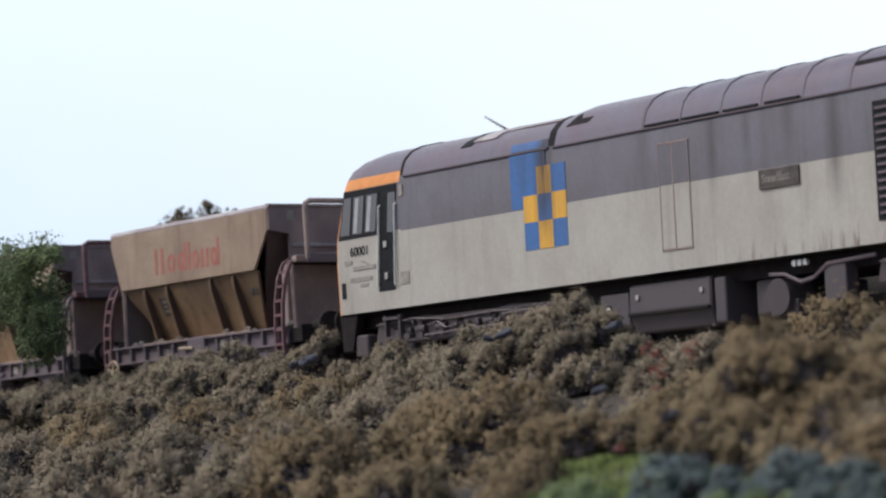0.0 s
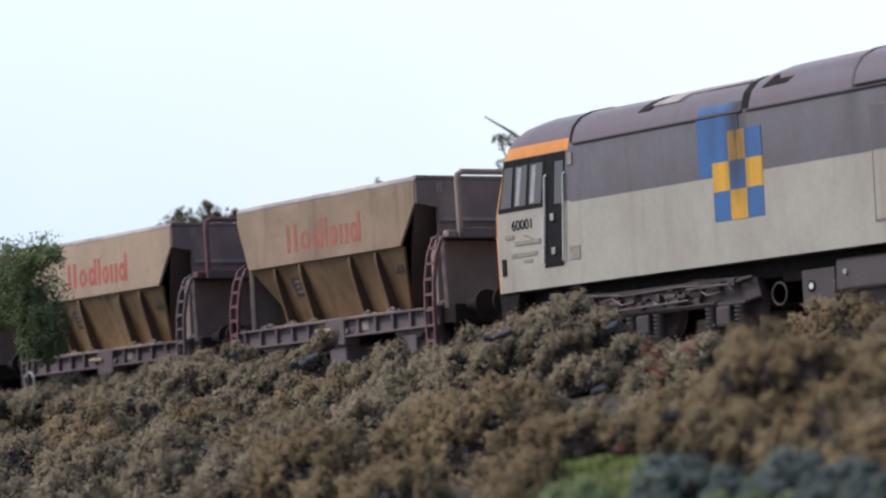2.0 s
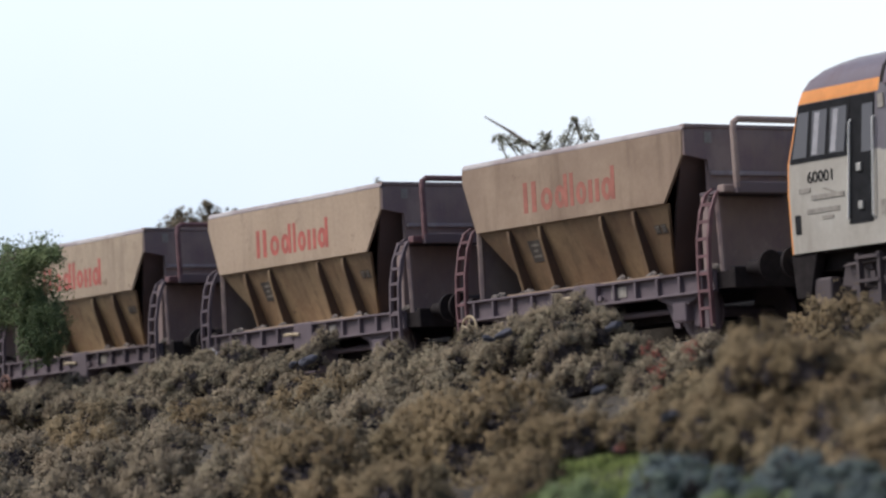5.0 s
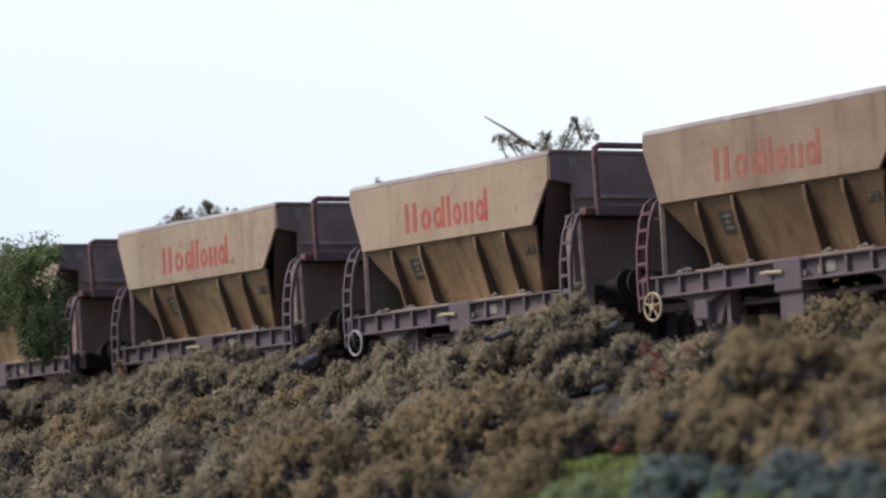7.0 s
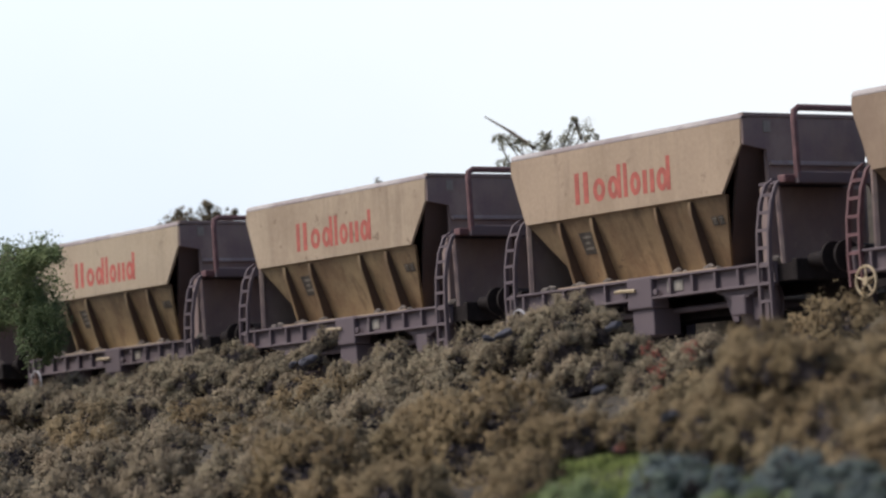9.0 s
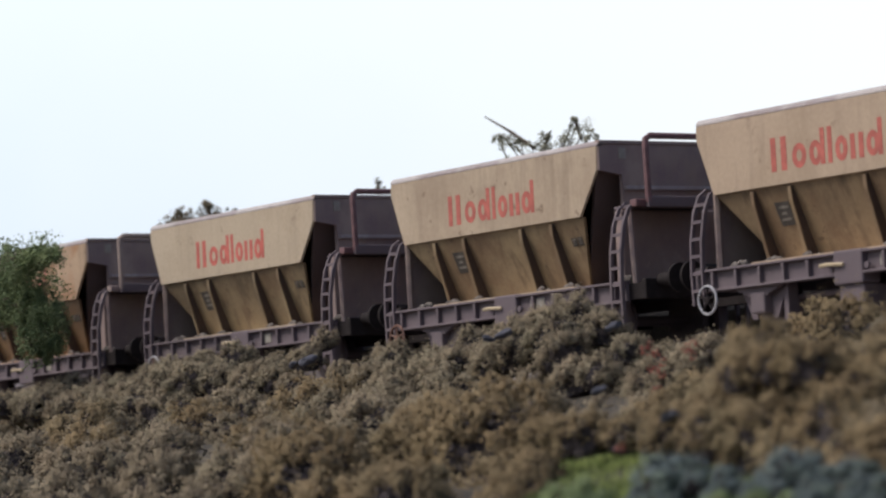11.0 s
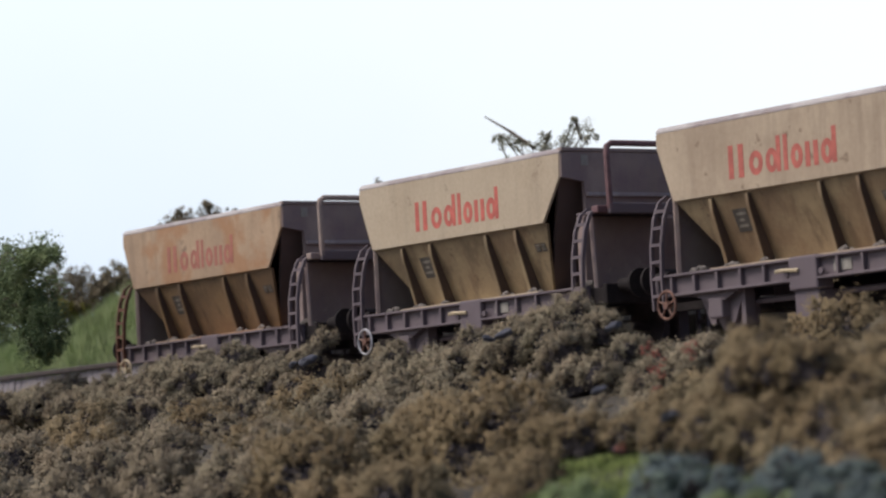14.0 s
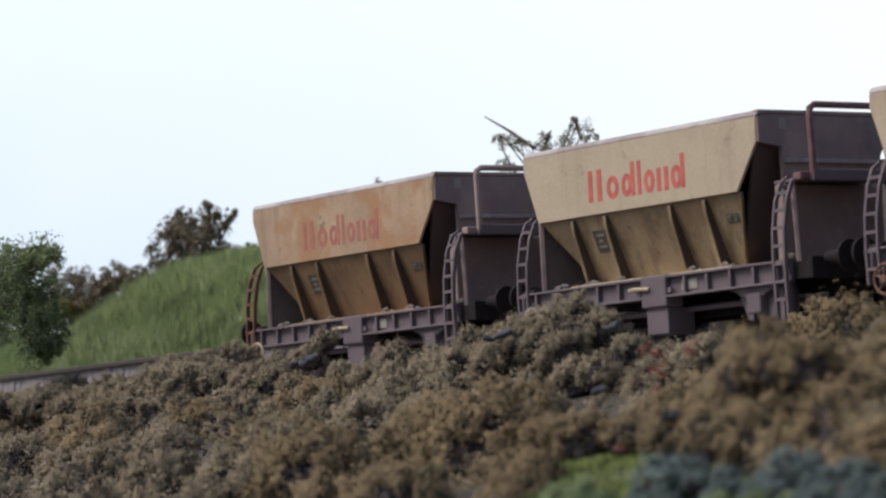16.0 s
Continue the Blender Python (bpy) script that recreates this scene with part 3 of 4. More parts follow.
    part("compressor", disc(12.3, -0.95, 0.5, 0.28, 0.5, "y", 16), BOGIE, t, smooth=True)
    part("compressor_base", box(12.0, 12.65, -1.1, -0.6, 0.2, 0.45, 0.03), BOGIE, t)
    part("motor", box(11.55, 11.9, -1.0, 1.0, 0.25, 0.8, 0.05), BOGIE, t)
    part("drain_pipe", tube([(12.1, -1.16, 0.85), (12.5, -1.2, 0.82), (12.9, -1.22, 0.68), (13.2, -1.22, 0.72), (13.5, -1.2, 0.9), (14.6, -1.2, 0.95)], 0.03), FRAME, t)
    for k in range(3):
        part("gauge_lamp", disc(12.75 + k * 0.13, -1.2, 0.97, 0.05, 0.05, "y", 10), WHITE, t)
    part("sandbox", box(13.4, 13.9, -1.2, -0.95, 0.35, 0.9, 0.03), TANK, t)
    bogie(t, 3.85)
    bogie(t, 17.4)
    # cab end: valance, steps, buffers
    for s in (-1, 1):
        part("valance", prism(((0.03, 1.08), (0.62, 1.08), (0.42, 0.42), (0.1, 0.42)), "y", s * 1.1, s * 1.28, bevel=0.01), DARK, t)
        steps = part("cab_steps", box(1.5, 1.56, *sorted((s * 1.2, s * 1.3)), 0.2, 0.98), BOGIE, t, "cab access steps")
        part("stile", box(1.96, 2.02, *sorted((s * 1.2, s * 1.3)), 0.2, 0.98), BOGIE, steps)
        for z in (0.22, 0.55, 0.9):
            part("tread", box(1.5, 2.0, *sorted((s * 1.12, s * 1.32)), z, z + 0.05), BOGIE, steps)
        part("sand_pipe", box(0.45, 0.85, *sorted((s * 1.0, s * 1.24)), 0.3, 0.7, 0.04), BOGIE, t)
    part("buffer_beam", box(0.05, 0.25, -1.25, 1.25, 0.72, 1.08, 0.02), DARK, t)
    buffers(t, 0.05, -1)
    part("coupling_bar", box(-0.5, 0.1, -0.1, 0.1, 0.55, 0.68), DARK, t)
    return t


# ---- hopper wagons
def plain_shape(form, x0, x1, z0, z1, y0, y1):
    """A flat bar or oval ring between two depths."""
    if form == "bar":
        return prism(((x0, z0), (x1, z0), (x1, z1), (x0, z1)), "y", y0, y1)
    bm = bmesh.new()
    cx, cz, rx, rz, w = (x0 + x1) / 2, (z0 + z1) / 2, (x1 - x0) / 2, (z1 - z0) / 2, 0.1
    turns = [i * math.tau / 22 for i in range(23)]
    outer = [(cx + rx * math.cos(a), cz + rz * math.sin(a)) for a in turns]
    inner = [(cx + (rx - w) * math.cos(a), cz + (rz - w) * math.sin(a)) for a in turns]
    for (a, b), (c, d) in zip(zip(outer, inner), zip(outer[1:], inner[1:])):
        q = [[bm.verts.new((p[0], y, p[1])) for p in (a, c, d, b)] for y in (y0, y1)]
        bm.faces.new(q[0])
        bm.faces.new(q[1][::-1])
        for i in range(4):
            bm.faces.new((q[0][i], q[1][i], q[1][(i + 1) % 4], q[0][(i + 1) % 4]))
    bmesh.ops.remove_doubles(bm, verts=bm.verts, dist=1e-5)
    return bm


def wagon(side, lower, label, ladder_mat, wheel_mat, text_mat, end_mat, hoop_mat):
    t = thing("hopper_wagon", label, "wagon", "hopper wagons of the train")
    # upper sides: vertical plates with a turned-in rim
    for s in (-1, 1):
        out = ((-6.24, 3.10), (-6.24, 3.3), (-6.2, 3.33), (-0.09, 3.33), (-0.06, 3.3), (-0.08, 2.92), (-0.6, 2.2), (-5.88, 2.2))
        up = part("side_plate", prism(out, "y", s * 1.0, s * 1.05, bevel=0.012), side, t, "tan painted side plate")
        part("rim", prism(((s * 1.056, 3.32), (s * 1.045, 3.37), (s * 1.0, 3.415), (s * 0.93, 3.425), (s * 0.93, 3.32)), "x", -6.23, -0.03, bevel=0.01), RIM, up, "worn grey-purple top rim, lightened for the sky it catches")
        bm = bmesh.new()
        pts = [((-5.86, -1.0, 2.2), (-0.57, -1.0, 2.2), (-1.12, -0.52, 1.06), (-4.92, -0.52, 1.06))]
        q = [Vector(p) for p in pts[0]]
        f0 = [bm.verts.new((p.x, s * -p.y, p.z)) for p in q]
        f1 = [bm.verts.new((p.x, s * -p.y - s * 0.05, p.z)) for p in q]
        bm.faces.new(f0)
        bm.faces.new(f1[::-1])
        for i in range(4):
            bm.faces.new((f0[i], f1[i], f1[(i + 1) % 4], f0[(i + 1) % 4]))
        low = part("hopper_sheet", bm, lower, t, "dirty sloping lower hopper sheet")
        for x in (-4.95, -4.05, -2.33, -1.45):
            bm = bmesh.new()
            prof = ((s * 0.985, 2.18), (s * 1.035, 2.14), (s * 1.01, 1.95), (s * 0.74, 1.06), (s * 0.5, 1.06))
            prism(prof, "x", x - 0.028, x + 0.028, bm)
            part("rib", bm, RIB, low, "sooty brown rib, darkened for its shaded face")
            # strip in the sheet's lighter tan stands for the rib's lit edge
            edge = ((1.05, 2.16), (1.027, 1.95), (0.758, 1.06), (0.735, 1.06), (1.005, 1.95), (1.03, 2.16))
            part("rib_edge", prism([(s * p, q) for p, q in edge], "x", x - 0.036, x + 0.03), lower, low, "tan strip painted as the rib's lit edge")
        part("sill_angle", box(-4.95, -0.75, *sorted((s * 0.48, s * 1.12)), 1.03, 1.075), side, t, "dusty sill ledge")
        for i, x in enumerate((-5.55, -4.75, -3.85, -2.05, -1.2, 0.35)):
            bm = bmesh.new()
            for k in range(5):
                a = i * 2.3 + k * 1.9
                bmesh.ops.create_icosphere(bm, subdivisions=1, radius=0.05 + 0.025 * math.sin(a * 3) ** 2, matrix=Matrix.Translation((x + 0.13 * math.sin(a), s * (0.84 + 0.08 * math.cos(a)), 1.09 + 0.02 * math.sin(a * 2))))
            part("spilt_stone", bm, BALLAST, t, "small heap of spilt stone")
        # solebar channel
        sole = part("solebar", box(-6.1, 0.75, *sorted((s * 1.12, s * 1.2)), 0.7, 1.03), FRAME, t, "purple-brown channel solebar")
        part("flange", box(-6.1, 0.75, *sorted((s * 1.12, s * 1.29)), 1.0, 1.04, 0.01), FRAME, sole)
        part("flange", box(-6.1, 0.75, *sorted((s * 1.12, s * 1.29)), 0.69, 0.73, 0.01), FRAME, sole)
        for i in range(12):
            x = -5.75 + i * 0.57
            if not -2.95 < x < -2.05:
                part("stiffener", box(x - 0.025, x + 0.025, *sorted((s * 1.15, s * 1.28)), 0.72, 1.01), FRAME, sole)
        part("label_clip", box(-1.9, -1.5, *sorted((s * 1.19, s * 1.215)), 0.78, 0.95, 0.005), MARK, sole)
        dump = part("discharge_gear", box(-2.85, -2.2, *sorted((s * 0.95, s * 1.3)), 0.55, 1.06, 0.03), FRAME, t, "boxy discharge gear bracket")
        part("lower_box", box(-2.8, -2.25, *sorted((s * 0.7, s * 1.24)), 0.12, 0.55, 0.02), FRAME, dump)
        part("lever", tube([(-2.6, s * 1.32, 0.85), (-2.95, s * 1.34, 0.87), (-3.1, s * 1.34, 0.86)], 0.03), BRASS, dump, "pale worn lever")
        for x in (-2.1, -2.9):
            part("bolt", disc(x, s * 1.28, 0.8, 0.05, 0.06, "y", 8), FRAME, dump)
        # axle guards and springs
        for x in (-4.75, -0.15):
            w = part("axle_guard", prism(((x - 0.55, 0.7), (x + 0.55, 0.7), (x + 0.3, 0.2), (x + 0.18, 0.2), (x + 0.18, 0.6), (x - 0.18, 0.6), (x - 0.18, 0.2), (x - 0.3, 0.2)), "y", s * 1.02, s * 1.07), FRAME, t)
            part("axle_box", box(x - 0.17, x + 0.17, *sorted((s * 0.95, s * 1.22)), 0.28, 0.6, 0.03), FRAME, w)
            bm = bmesh.new()
            for k in range(4):
                box(x - 0.55 + k * 0.1, x + 0.55 - k * 0.1, *sorted((s * 1.08, s * 1.2)), 0.66 - k * 0.035, 0.69 - k * 0.035, 0, bm)
            part("leaf_spring", bm, FRAME, w)
            part("brake_hanger", box(x + 0.5, x + 0.6, *sorted((s * 0.9, s * 1.1)), 0.15, 0.72), FRAME, w)
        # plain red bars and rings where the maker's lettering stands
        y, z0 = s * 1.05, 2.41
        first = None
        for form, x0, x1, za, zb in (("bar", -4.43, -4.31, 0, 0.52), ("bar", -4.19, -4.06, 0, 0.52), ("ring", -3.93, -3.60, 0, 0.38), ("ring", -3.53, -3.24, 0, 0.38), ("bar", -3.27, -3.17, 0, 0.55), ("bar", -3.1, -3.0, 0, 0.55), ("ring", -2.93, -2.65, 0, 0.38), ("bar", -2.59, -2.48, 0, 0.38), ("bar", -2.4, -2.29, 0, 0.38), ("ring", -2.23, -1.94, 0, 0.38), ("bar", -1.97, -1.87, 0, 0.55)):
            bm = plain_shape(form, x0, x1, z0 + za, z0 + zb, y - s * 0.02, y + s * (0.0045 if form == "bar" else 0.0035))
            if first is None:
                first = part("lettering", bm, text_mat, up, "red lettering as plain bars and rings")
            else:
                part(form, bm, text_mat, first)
        if s > 0:
            up.location.y = low.location.y = 0.54 * S
        # data panels on the lower sheet
        for a, b, z, tall in ((-4.6, -4.26, 1.6, 0.36), (-1.12, -0.98, 1.76, 0.14), (-0.95, -0.82, 1.76, 0.14)):
            k = (2.2 - z) / 1.14
            y0, y1 = 1.0 - 0.48 * k, 1.0 - 0.48 * (2.2 - z - tall) / 1.14
            bm = bmesh.new()
            vs = [(a, y0, z), (b, y0, z), (b, y1, z + tall), (a, y1, z + tall)]
            f0 = [bm.verts.new((p[0], s * (p[1] + 0.008), p[2])) for p in vs]
            f1 = [bm.verts.new((p[0], s * (p[1] - 0.02), p[2])) for p in vs]
            bm.faces.new(f0)
            for i in range(4):
                bm.faces.new((f0[i], f1[i], f1[(i + 1) % 4], f0[(i + 1) % 4]))
            panel = part("data_panel", bm, PANEL, low, "faded dark data panel")
            for i, (p0, p1) in enumerate(((0.15, 0.8), (0.3, 0.62), (0.2, 0.9))):
                f = 0.2 + 0.26 * i
                za, zb = z + tall * f, z + tall * (f + 0.11)
                ya, yb = y0 + (y1 - y0) * f + 0.012, y0 + (y1 - y0) * (f + 0.11) + 0.012
                bm = bmesh.new()
                vs = [(a + (b - a) * p0, ya, za), (a + (b - a) * p1, ya, za), (a + (b - a) * p1, yb, zb), (a + (b - a) * p0, yb, zb)]
                f0 = [bm.verts.new((p[0], s * p[1], p[2])) for p in vs]
                f1 = [bm.verts.new((p[0], s * (p[1] - 0.015), p[2])) for p in vs]
                bm.faces.new(f0)
                for k in range(4):
                    bm.faces.new((f0[k], f1[k], f1[(k + 1) % 4], f0[(k + 1) % 4]))
                part("stencil_bar", bm, STENCIL, panel)
        # curved end ladders
        for x, foot in ((0.62, 0.16), (-6.08, 0.5)):
            lm = ladder_mat if x < 0 or ladder_mat is MAROON else FRAME
            path = [(x, s * 1.28, foot), (x, s * 1.3, 1.0), (x, s * 1.28, 1.5), (x, s * 1.2, 1.95), (x, s * 1.08, 2.22), (x, s * 0.92, 2.33)]
            lad = None
            for dx in (-0.13, 0.13):
                bm = bmesh.new()
                prev = None
                for p in path:
                    row = [bm.verts.new((p[0] + dx + e, p[1] + s * g, p[2] + 0.3 * abs(g) * (p[2] > 2))) for e, g in ((-0.022, -0.05), (0.022, -0.05), (0.022, 0.02), (-0.022, 0.02))]
                    if prev:
                        for k in range(4):
                            bm.faces.new((prev[k], prev[(k + 1) % 4], row[(k + 1) % 4], row[k]))
                    prev = row
                if lad is None:
                    lad = part("ladder", bm, lm, t, "curved steel end ladder")
                else:
                    part("stile", bm, lm, lad)
            for k in range(7 if x > 0 else 6):
                z = 0.42 + k * 0.27 if x > 0 else 0.7 + k * 0.27
                y = 1.29 if z < 1.5 else 1.28 - 0.35 * (z - 1.5) ** 1.6
                part("rung", box(x - 0.13, x + 0.13, *sorted((s * y - 0.02, s * y + 0.02)), z, z + 0.05), lm, lad)
        # handwheel
        hw = part("handwheel", ring(-5.78, s * 1.36, 0.56, 0.22, 0.022), wheel_mat[0], t, wheel_mat[2], smooth=True)
        for k in range(5):
            a = k * math.tau / 5 + 0.3
            part("spoke", tube([(-5.78, s * 1.36, 0.56), (-5.78 + 0.23 * math.cos(a), s * 1.36, 0.56 + 0.23 * math.sin(a))], 0.018), wheel_mat[1], hw)
        part("hub", disc(-5.78, s * 1.34, 0.56, 0.06, 0.1, "y", 12), wheel_mat[1], hw)
    # ends of the hopper
    far = 0.68
    tee = ((-1.03, 3.36), (1.02 + far, 3.36), (1.02 + far, 2.92), (0.74 + far, 2.86), (0.74 + far, 1.06), (-0.56, 1.06), (-0.56, 2.86), (-1.03, 2.92))
    end = part("end_wall", prism(tee, "x", -0.11, -0.03, bevel=0.01), end_mat, t, "dark brown end wall")
    part("end_rim", box(-0.13, -0.005, -1.03, 1.02 + far, 3.36, 3.42, 0.01), end_mat, end)
    # the pale rim colour here stands for light caught along the ledge
    part("end_ledge", box(-0.04, 0.045, -0.54, 0.72 + far, 2.6, 2.67, 0.012), RIM, end, "end ledge painted pale for the light it catches")
    part("end_label", box(-0.04, -0.018, -0.62, -0.48, 3.12, 3.3), MARK, end, "small grey stencil panel")
    part("end_wall", prism(((-1.0, 3.36), (1.0 + far, 3.36), (1.0 + far, 3.1), (0.8 + far, 2.3), (-0.8, 2.3), (-1.0, 3.1)), "x", -6.22, -6.16), end_mat, t)
    for x0, x1, k in ((-6.16, -4.98, 1), (-0.14, -1.16, -1)):
        bm = bmesh.new()
        vs = [bm.verts.new(p) for p in ((x0, -0.99, 2.9 if k > 0 else 3.05), (x0, 0.99 + far, 2.9 if k > 0 else 3.05), (x1, 0.52 + far, 1.06), (x1, -0.52, 1.06))]
        vb = [bm.verts.new(v.co + Vector((0.06 * k, 0, 0.02))) for v in vs]
        bm.faces.new(vs)
        bm.faces.new(vb[::-1])
        for i in range(4):
            bm.faces.new((vs[i], vb[i], vb[(i + 1) % 4], vs[(i + 1) % 4]))
        part("slope_sheet", bm, SHEET, t, "sloping end sheet painted dark as shade")
    part("hopper_floor", box(-4.95, -1.1, -0.51, 0.51, 1.0, 1.06), DARK, t)
    part("load_cover", box(-6.1, -0.12, -0.98, 1.5, 3.0, 3.1), DARK, t, "dark load deep in the hopper")
    for s in (-1, 1):
        part("leg", tube([(-5.98, s * 0.9, 1.0), (-5.98, s * 0.9, 2.6), (-6.1, s * 0.92, 3.05)], 0.06), BROWN, t)
        
        part("strut", tube([(0.75, s * 1.0, 1.0), (0.66, s * 0.98, 2.2)], 0.045), BROWN, t)
    # platform end
    plat = part("end_platform", box(0.0, 0.95, -0.8, 0.8, 2.26, 2.31, 0.01), FRAME, t, "end platform with a hooped handrail")
    part("platform_beam", box(0.88, 0.98, -0.82, 0.82, 2.22, 2.4, 0.02), FRAME, plat)
    part("platform_pad", box(0.72, 0.9, -1.02, -0.72, 2.24, 2.36, 0.02), hoop_mat, plat)
    part("stand_pipe", tube([(0.55, 1.2, 1.0), (0.55, 1.22, 2.6), (0.3, 1.2, 3.3)], 0.1), end_mat, t)
    hoop = [(0.93, -0.78, 2.3), (0.93, -0.8, 3.22), (0.93, -0.79, 3.33), (0.93, -0.7, 3.385), (0.93, 0.7, 3.385), (0.93, 0.79, 3.33), (0.93, 0.8, 3.22), (0.93, 0.78, 2.3)]
    part("end_bulkhead", box(-6.02, -5.96, -0.86, 0.86, 1.03, 2.5, 0.01), end_mat, t, "dark end bulkhead")
    part("hoop_handrail", tube(hoop, 0.055, 8), hoop_mat, plat, "bent tube handrail", smooth=True)
    part("control_cabinet", box(0.1, 0.3, -0.88, 1.1, 1.05, 2.24, 0.03), end_mat, t, "flat dark end cabinet")
    part("air_tank", disc(1.05, 0.1, 1.05, 0.24, 0.8, "y", 18), DARK, t, "black air tank", smooth=True)
    # this headstock and the frame ends are blackened as shade between wagons
    part("headstock", box(1.15, 1.27, -1.2, 1.2, 0.72, 1.05, 0.02), DARK, t)
    part("headstock", box(-6.27, -6.15, -1.2, 1.2, 0.72, 1.05, 0.02), FRAME, t)
    part("frame_deck", box(-6.15, 1.15, -1.1, 1.1, 0.86, 0.98), DARK, t)
    for s in (-1, 1):
        part("frame_end", box(0.75, 1.15, *sorted((s * 1.0, s * 1.14)), 0.74, 1.0), DARK, t)
    buffers(t, 1.27, 1)
    buffers(t, -6.27, -1)
    part("coupling_bar", box(-7.3, -6.2, -0.1, 0.1, 0.55, 0.68), DARK, t)
    part("brake_gear", box(-4.2, -0.8, -0.5, 0.5, 0.35, 0.55, 0.02), DARK, t)
    part("brake_shaft", tube([(-4.3, -0.8, 0.5), (-0.6, -0.8, 0.5)], 0.05), FRAME, t)
    for x in (-4.75, -0.15):
        wheelset(t, x, 0.44)
    return t


def train():
    loco = locomotive()
    mud = (0.20, 0.13, 0.085)
    looks = (
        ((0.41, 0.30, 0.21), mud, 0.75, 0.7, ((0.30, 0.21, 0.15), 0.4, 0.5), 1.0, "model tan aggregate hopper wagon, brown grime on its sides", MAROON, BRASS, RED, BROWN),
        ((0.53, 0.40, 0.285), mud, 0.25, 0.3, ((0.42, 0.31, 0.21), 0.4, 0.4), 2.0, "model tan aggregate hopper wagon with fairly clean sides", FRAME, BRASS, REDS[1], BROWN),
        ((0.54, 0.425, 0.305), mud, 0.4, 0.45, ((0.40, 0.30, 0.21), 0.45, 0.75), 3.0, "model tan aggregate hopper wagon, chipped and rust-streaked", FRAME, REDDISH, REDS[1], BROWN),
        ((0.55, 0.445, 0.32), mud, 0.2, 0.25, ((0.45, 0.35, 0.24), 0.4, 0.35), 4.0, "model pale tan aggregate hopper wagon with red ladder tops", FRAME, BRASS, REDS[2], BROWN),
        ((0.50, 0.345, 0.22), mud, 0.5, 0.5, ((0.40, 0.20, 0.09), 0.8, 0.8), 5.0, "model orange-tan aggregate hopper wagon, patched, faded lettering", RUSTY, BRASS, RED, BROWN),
    )
    out = [(loco, -51.84)]
    for k, (col, dirt, am, st, patch, seed, label, lad, wh, txt, end) in enumerate(looks):
        side = painted("tan_paint", col, dirt, am, st, patch=patch, seed=seed)
        # lower sheets: the side colour scaled darker, with grime streaks over it
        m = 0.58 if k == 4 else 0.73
        lower = painted("darker_grimy_tan", (col[0] * m, col[1] * m * 0.94, col[2] * m * 0.76), (0.095, 0.058, 0.04), 0.7, 0.8, patch=((0.20, 0.12, 0.07), 0.45, 0.6), seed=seed + 10)
        w = wagon(side, lower, label, lad, (GLINT_AND_RIM if k in (1, 3) else wh, (wh, DARK, wh, REDDISH, wh)[k], ("cream painted brake handwheel", "pale-rimmed dark brake handwheel", "dull orange brake handwheel")[(0, 1, 2, 1, 0)[k]]), txt, end, (BROWN, MAROON, MAROON, MAROON, BROWN)[k])
        out.append((w, -54.513 - 8.828 * k + (-0.033, 0.008, 0.034, 0.043, -0.051)[k]))
    return out


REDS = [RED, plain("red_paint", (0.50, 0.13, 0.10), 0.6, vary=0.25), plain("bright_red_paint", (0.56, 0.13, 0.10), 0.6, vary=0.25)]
REDDISH = plain("dull_orange_wheel", (0.18, 0.088, 0.062), 0.6)
RUSTY = plain("rust_brown", (0.16, 0.07, 0.045), 0.7)
TRAIN = train()


# ---- foam foliage
def crumbs(name, centres, sizes, mat, parent, seed, label="", flat=1.0):
    """Many small irregular crumbs as one mesh."""
    rng = np.random.default_rng(seed)
    n = len(centres)
    base = np.array([(1, 1, 1), (-1, -1, 1), (-1, 1, -1), (1, -1, -1)], float) * 0.75
    tri = np.array([(0, 2, 1), (0, 1, 3), (0, 3, 2), (1, 2, 3)])
    q = rng.normal(size=(n, 4))
    q /= np.linalg.norm(q, axis=1)[:, None]
    w, x, y, z = q.T
    R = np.stack([1 - 2 * (y * y + z * z), 2 * (x * y - w * z), 2 * (x * z + w * y), 2 * (x * y + w * z), 1 - 2 * (x * x + z * z), 2 * (y * z - w * x), 2 * (x * z - w * y), 2 * (y * z + w * x), 1 - 2 * (x * x + y * y)], 1).reshape(n, 3, 3)
    b = base[None] * rng.uniform(0.45, 1.4, (n, 4, 1)) * np.array([1, 1, flat])
    v = np.einsum("nij,nkj->nki", R, b) * sizes[:, None, None] + centres[:, None, :]
    return mesh_of(name, v.reshape(-1, 3), (tri[None] + 4 * np.arange(n)[:, None, None]).reshape(-1, 3), mat, parent, label)


def mesh_of(name, v, f, mat, parent, label=""):
    me = bpy.data.meshes.new(name)
    co = (v * S).astype(np.float32)
    me.vertices.add(len(co))
    me.vertices.foreach_set("co", co.ravel())
    me.loops.add(len(f) * 3)
    me.loops.foreach_set("vertex_index", f.ravel().astype(np.int32))
    me.polygons.add(len(f))
    me.polygons.foreach_set("loop_start", np.arange(0, len(f) * 3, 3, dtype=np.int32))
    me.update(calc_edges=True)
    me.validate()
    me.materials.append(mat)
    ob = new(name, me)
    ob.parent = parent
    if label:
        ob["label"] = label
    return ob


def ball(rng, n):
    p = rng.normal(size=(n, 3))
    return p / np.linalg.norm(p, axis=1)[:, None]


def knobs_on(rng, c, r, knobs):
    """A lobe: places and sizes of the knobs on its skin."""
    return c + ball(rng, knobs) * r * rng.uniform(0.5, 1.1, (knobs, 1)), r * rng.uniform(0.28, 0.62, knobs)


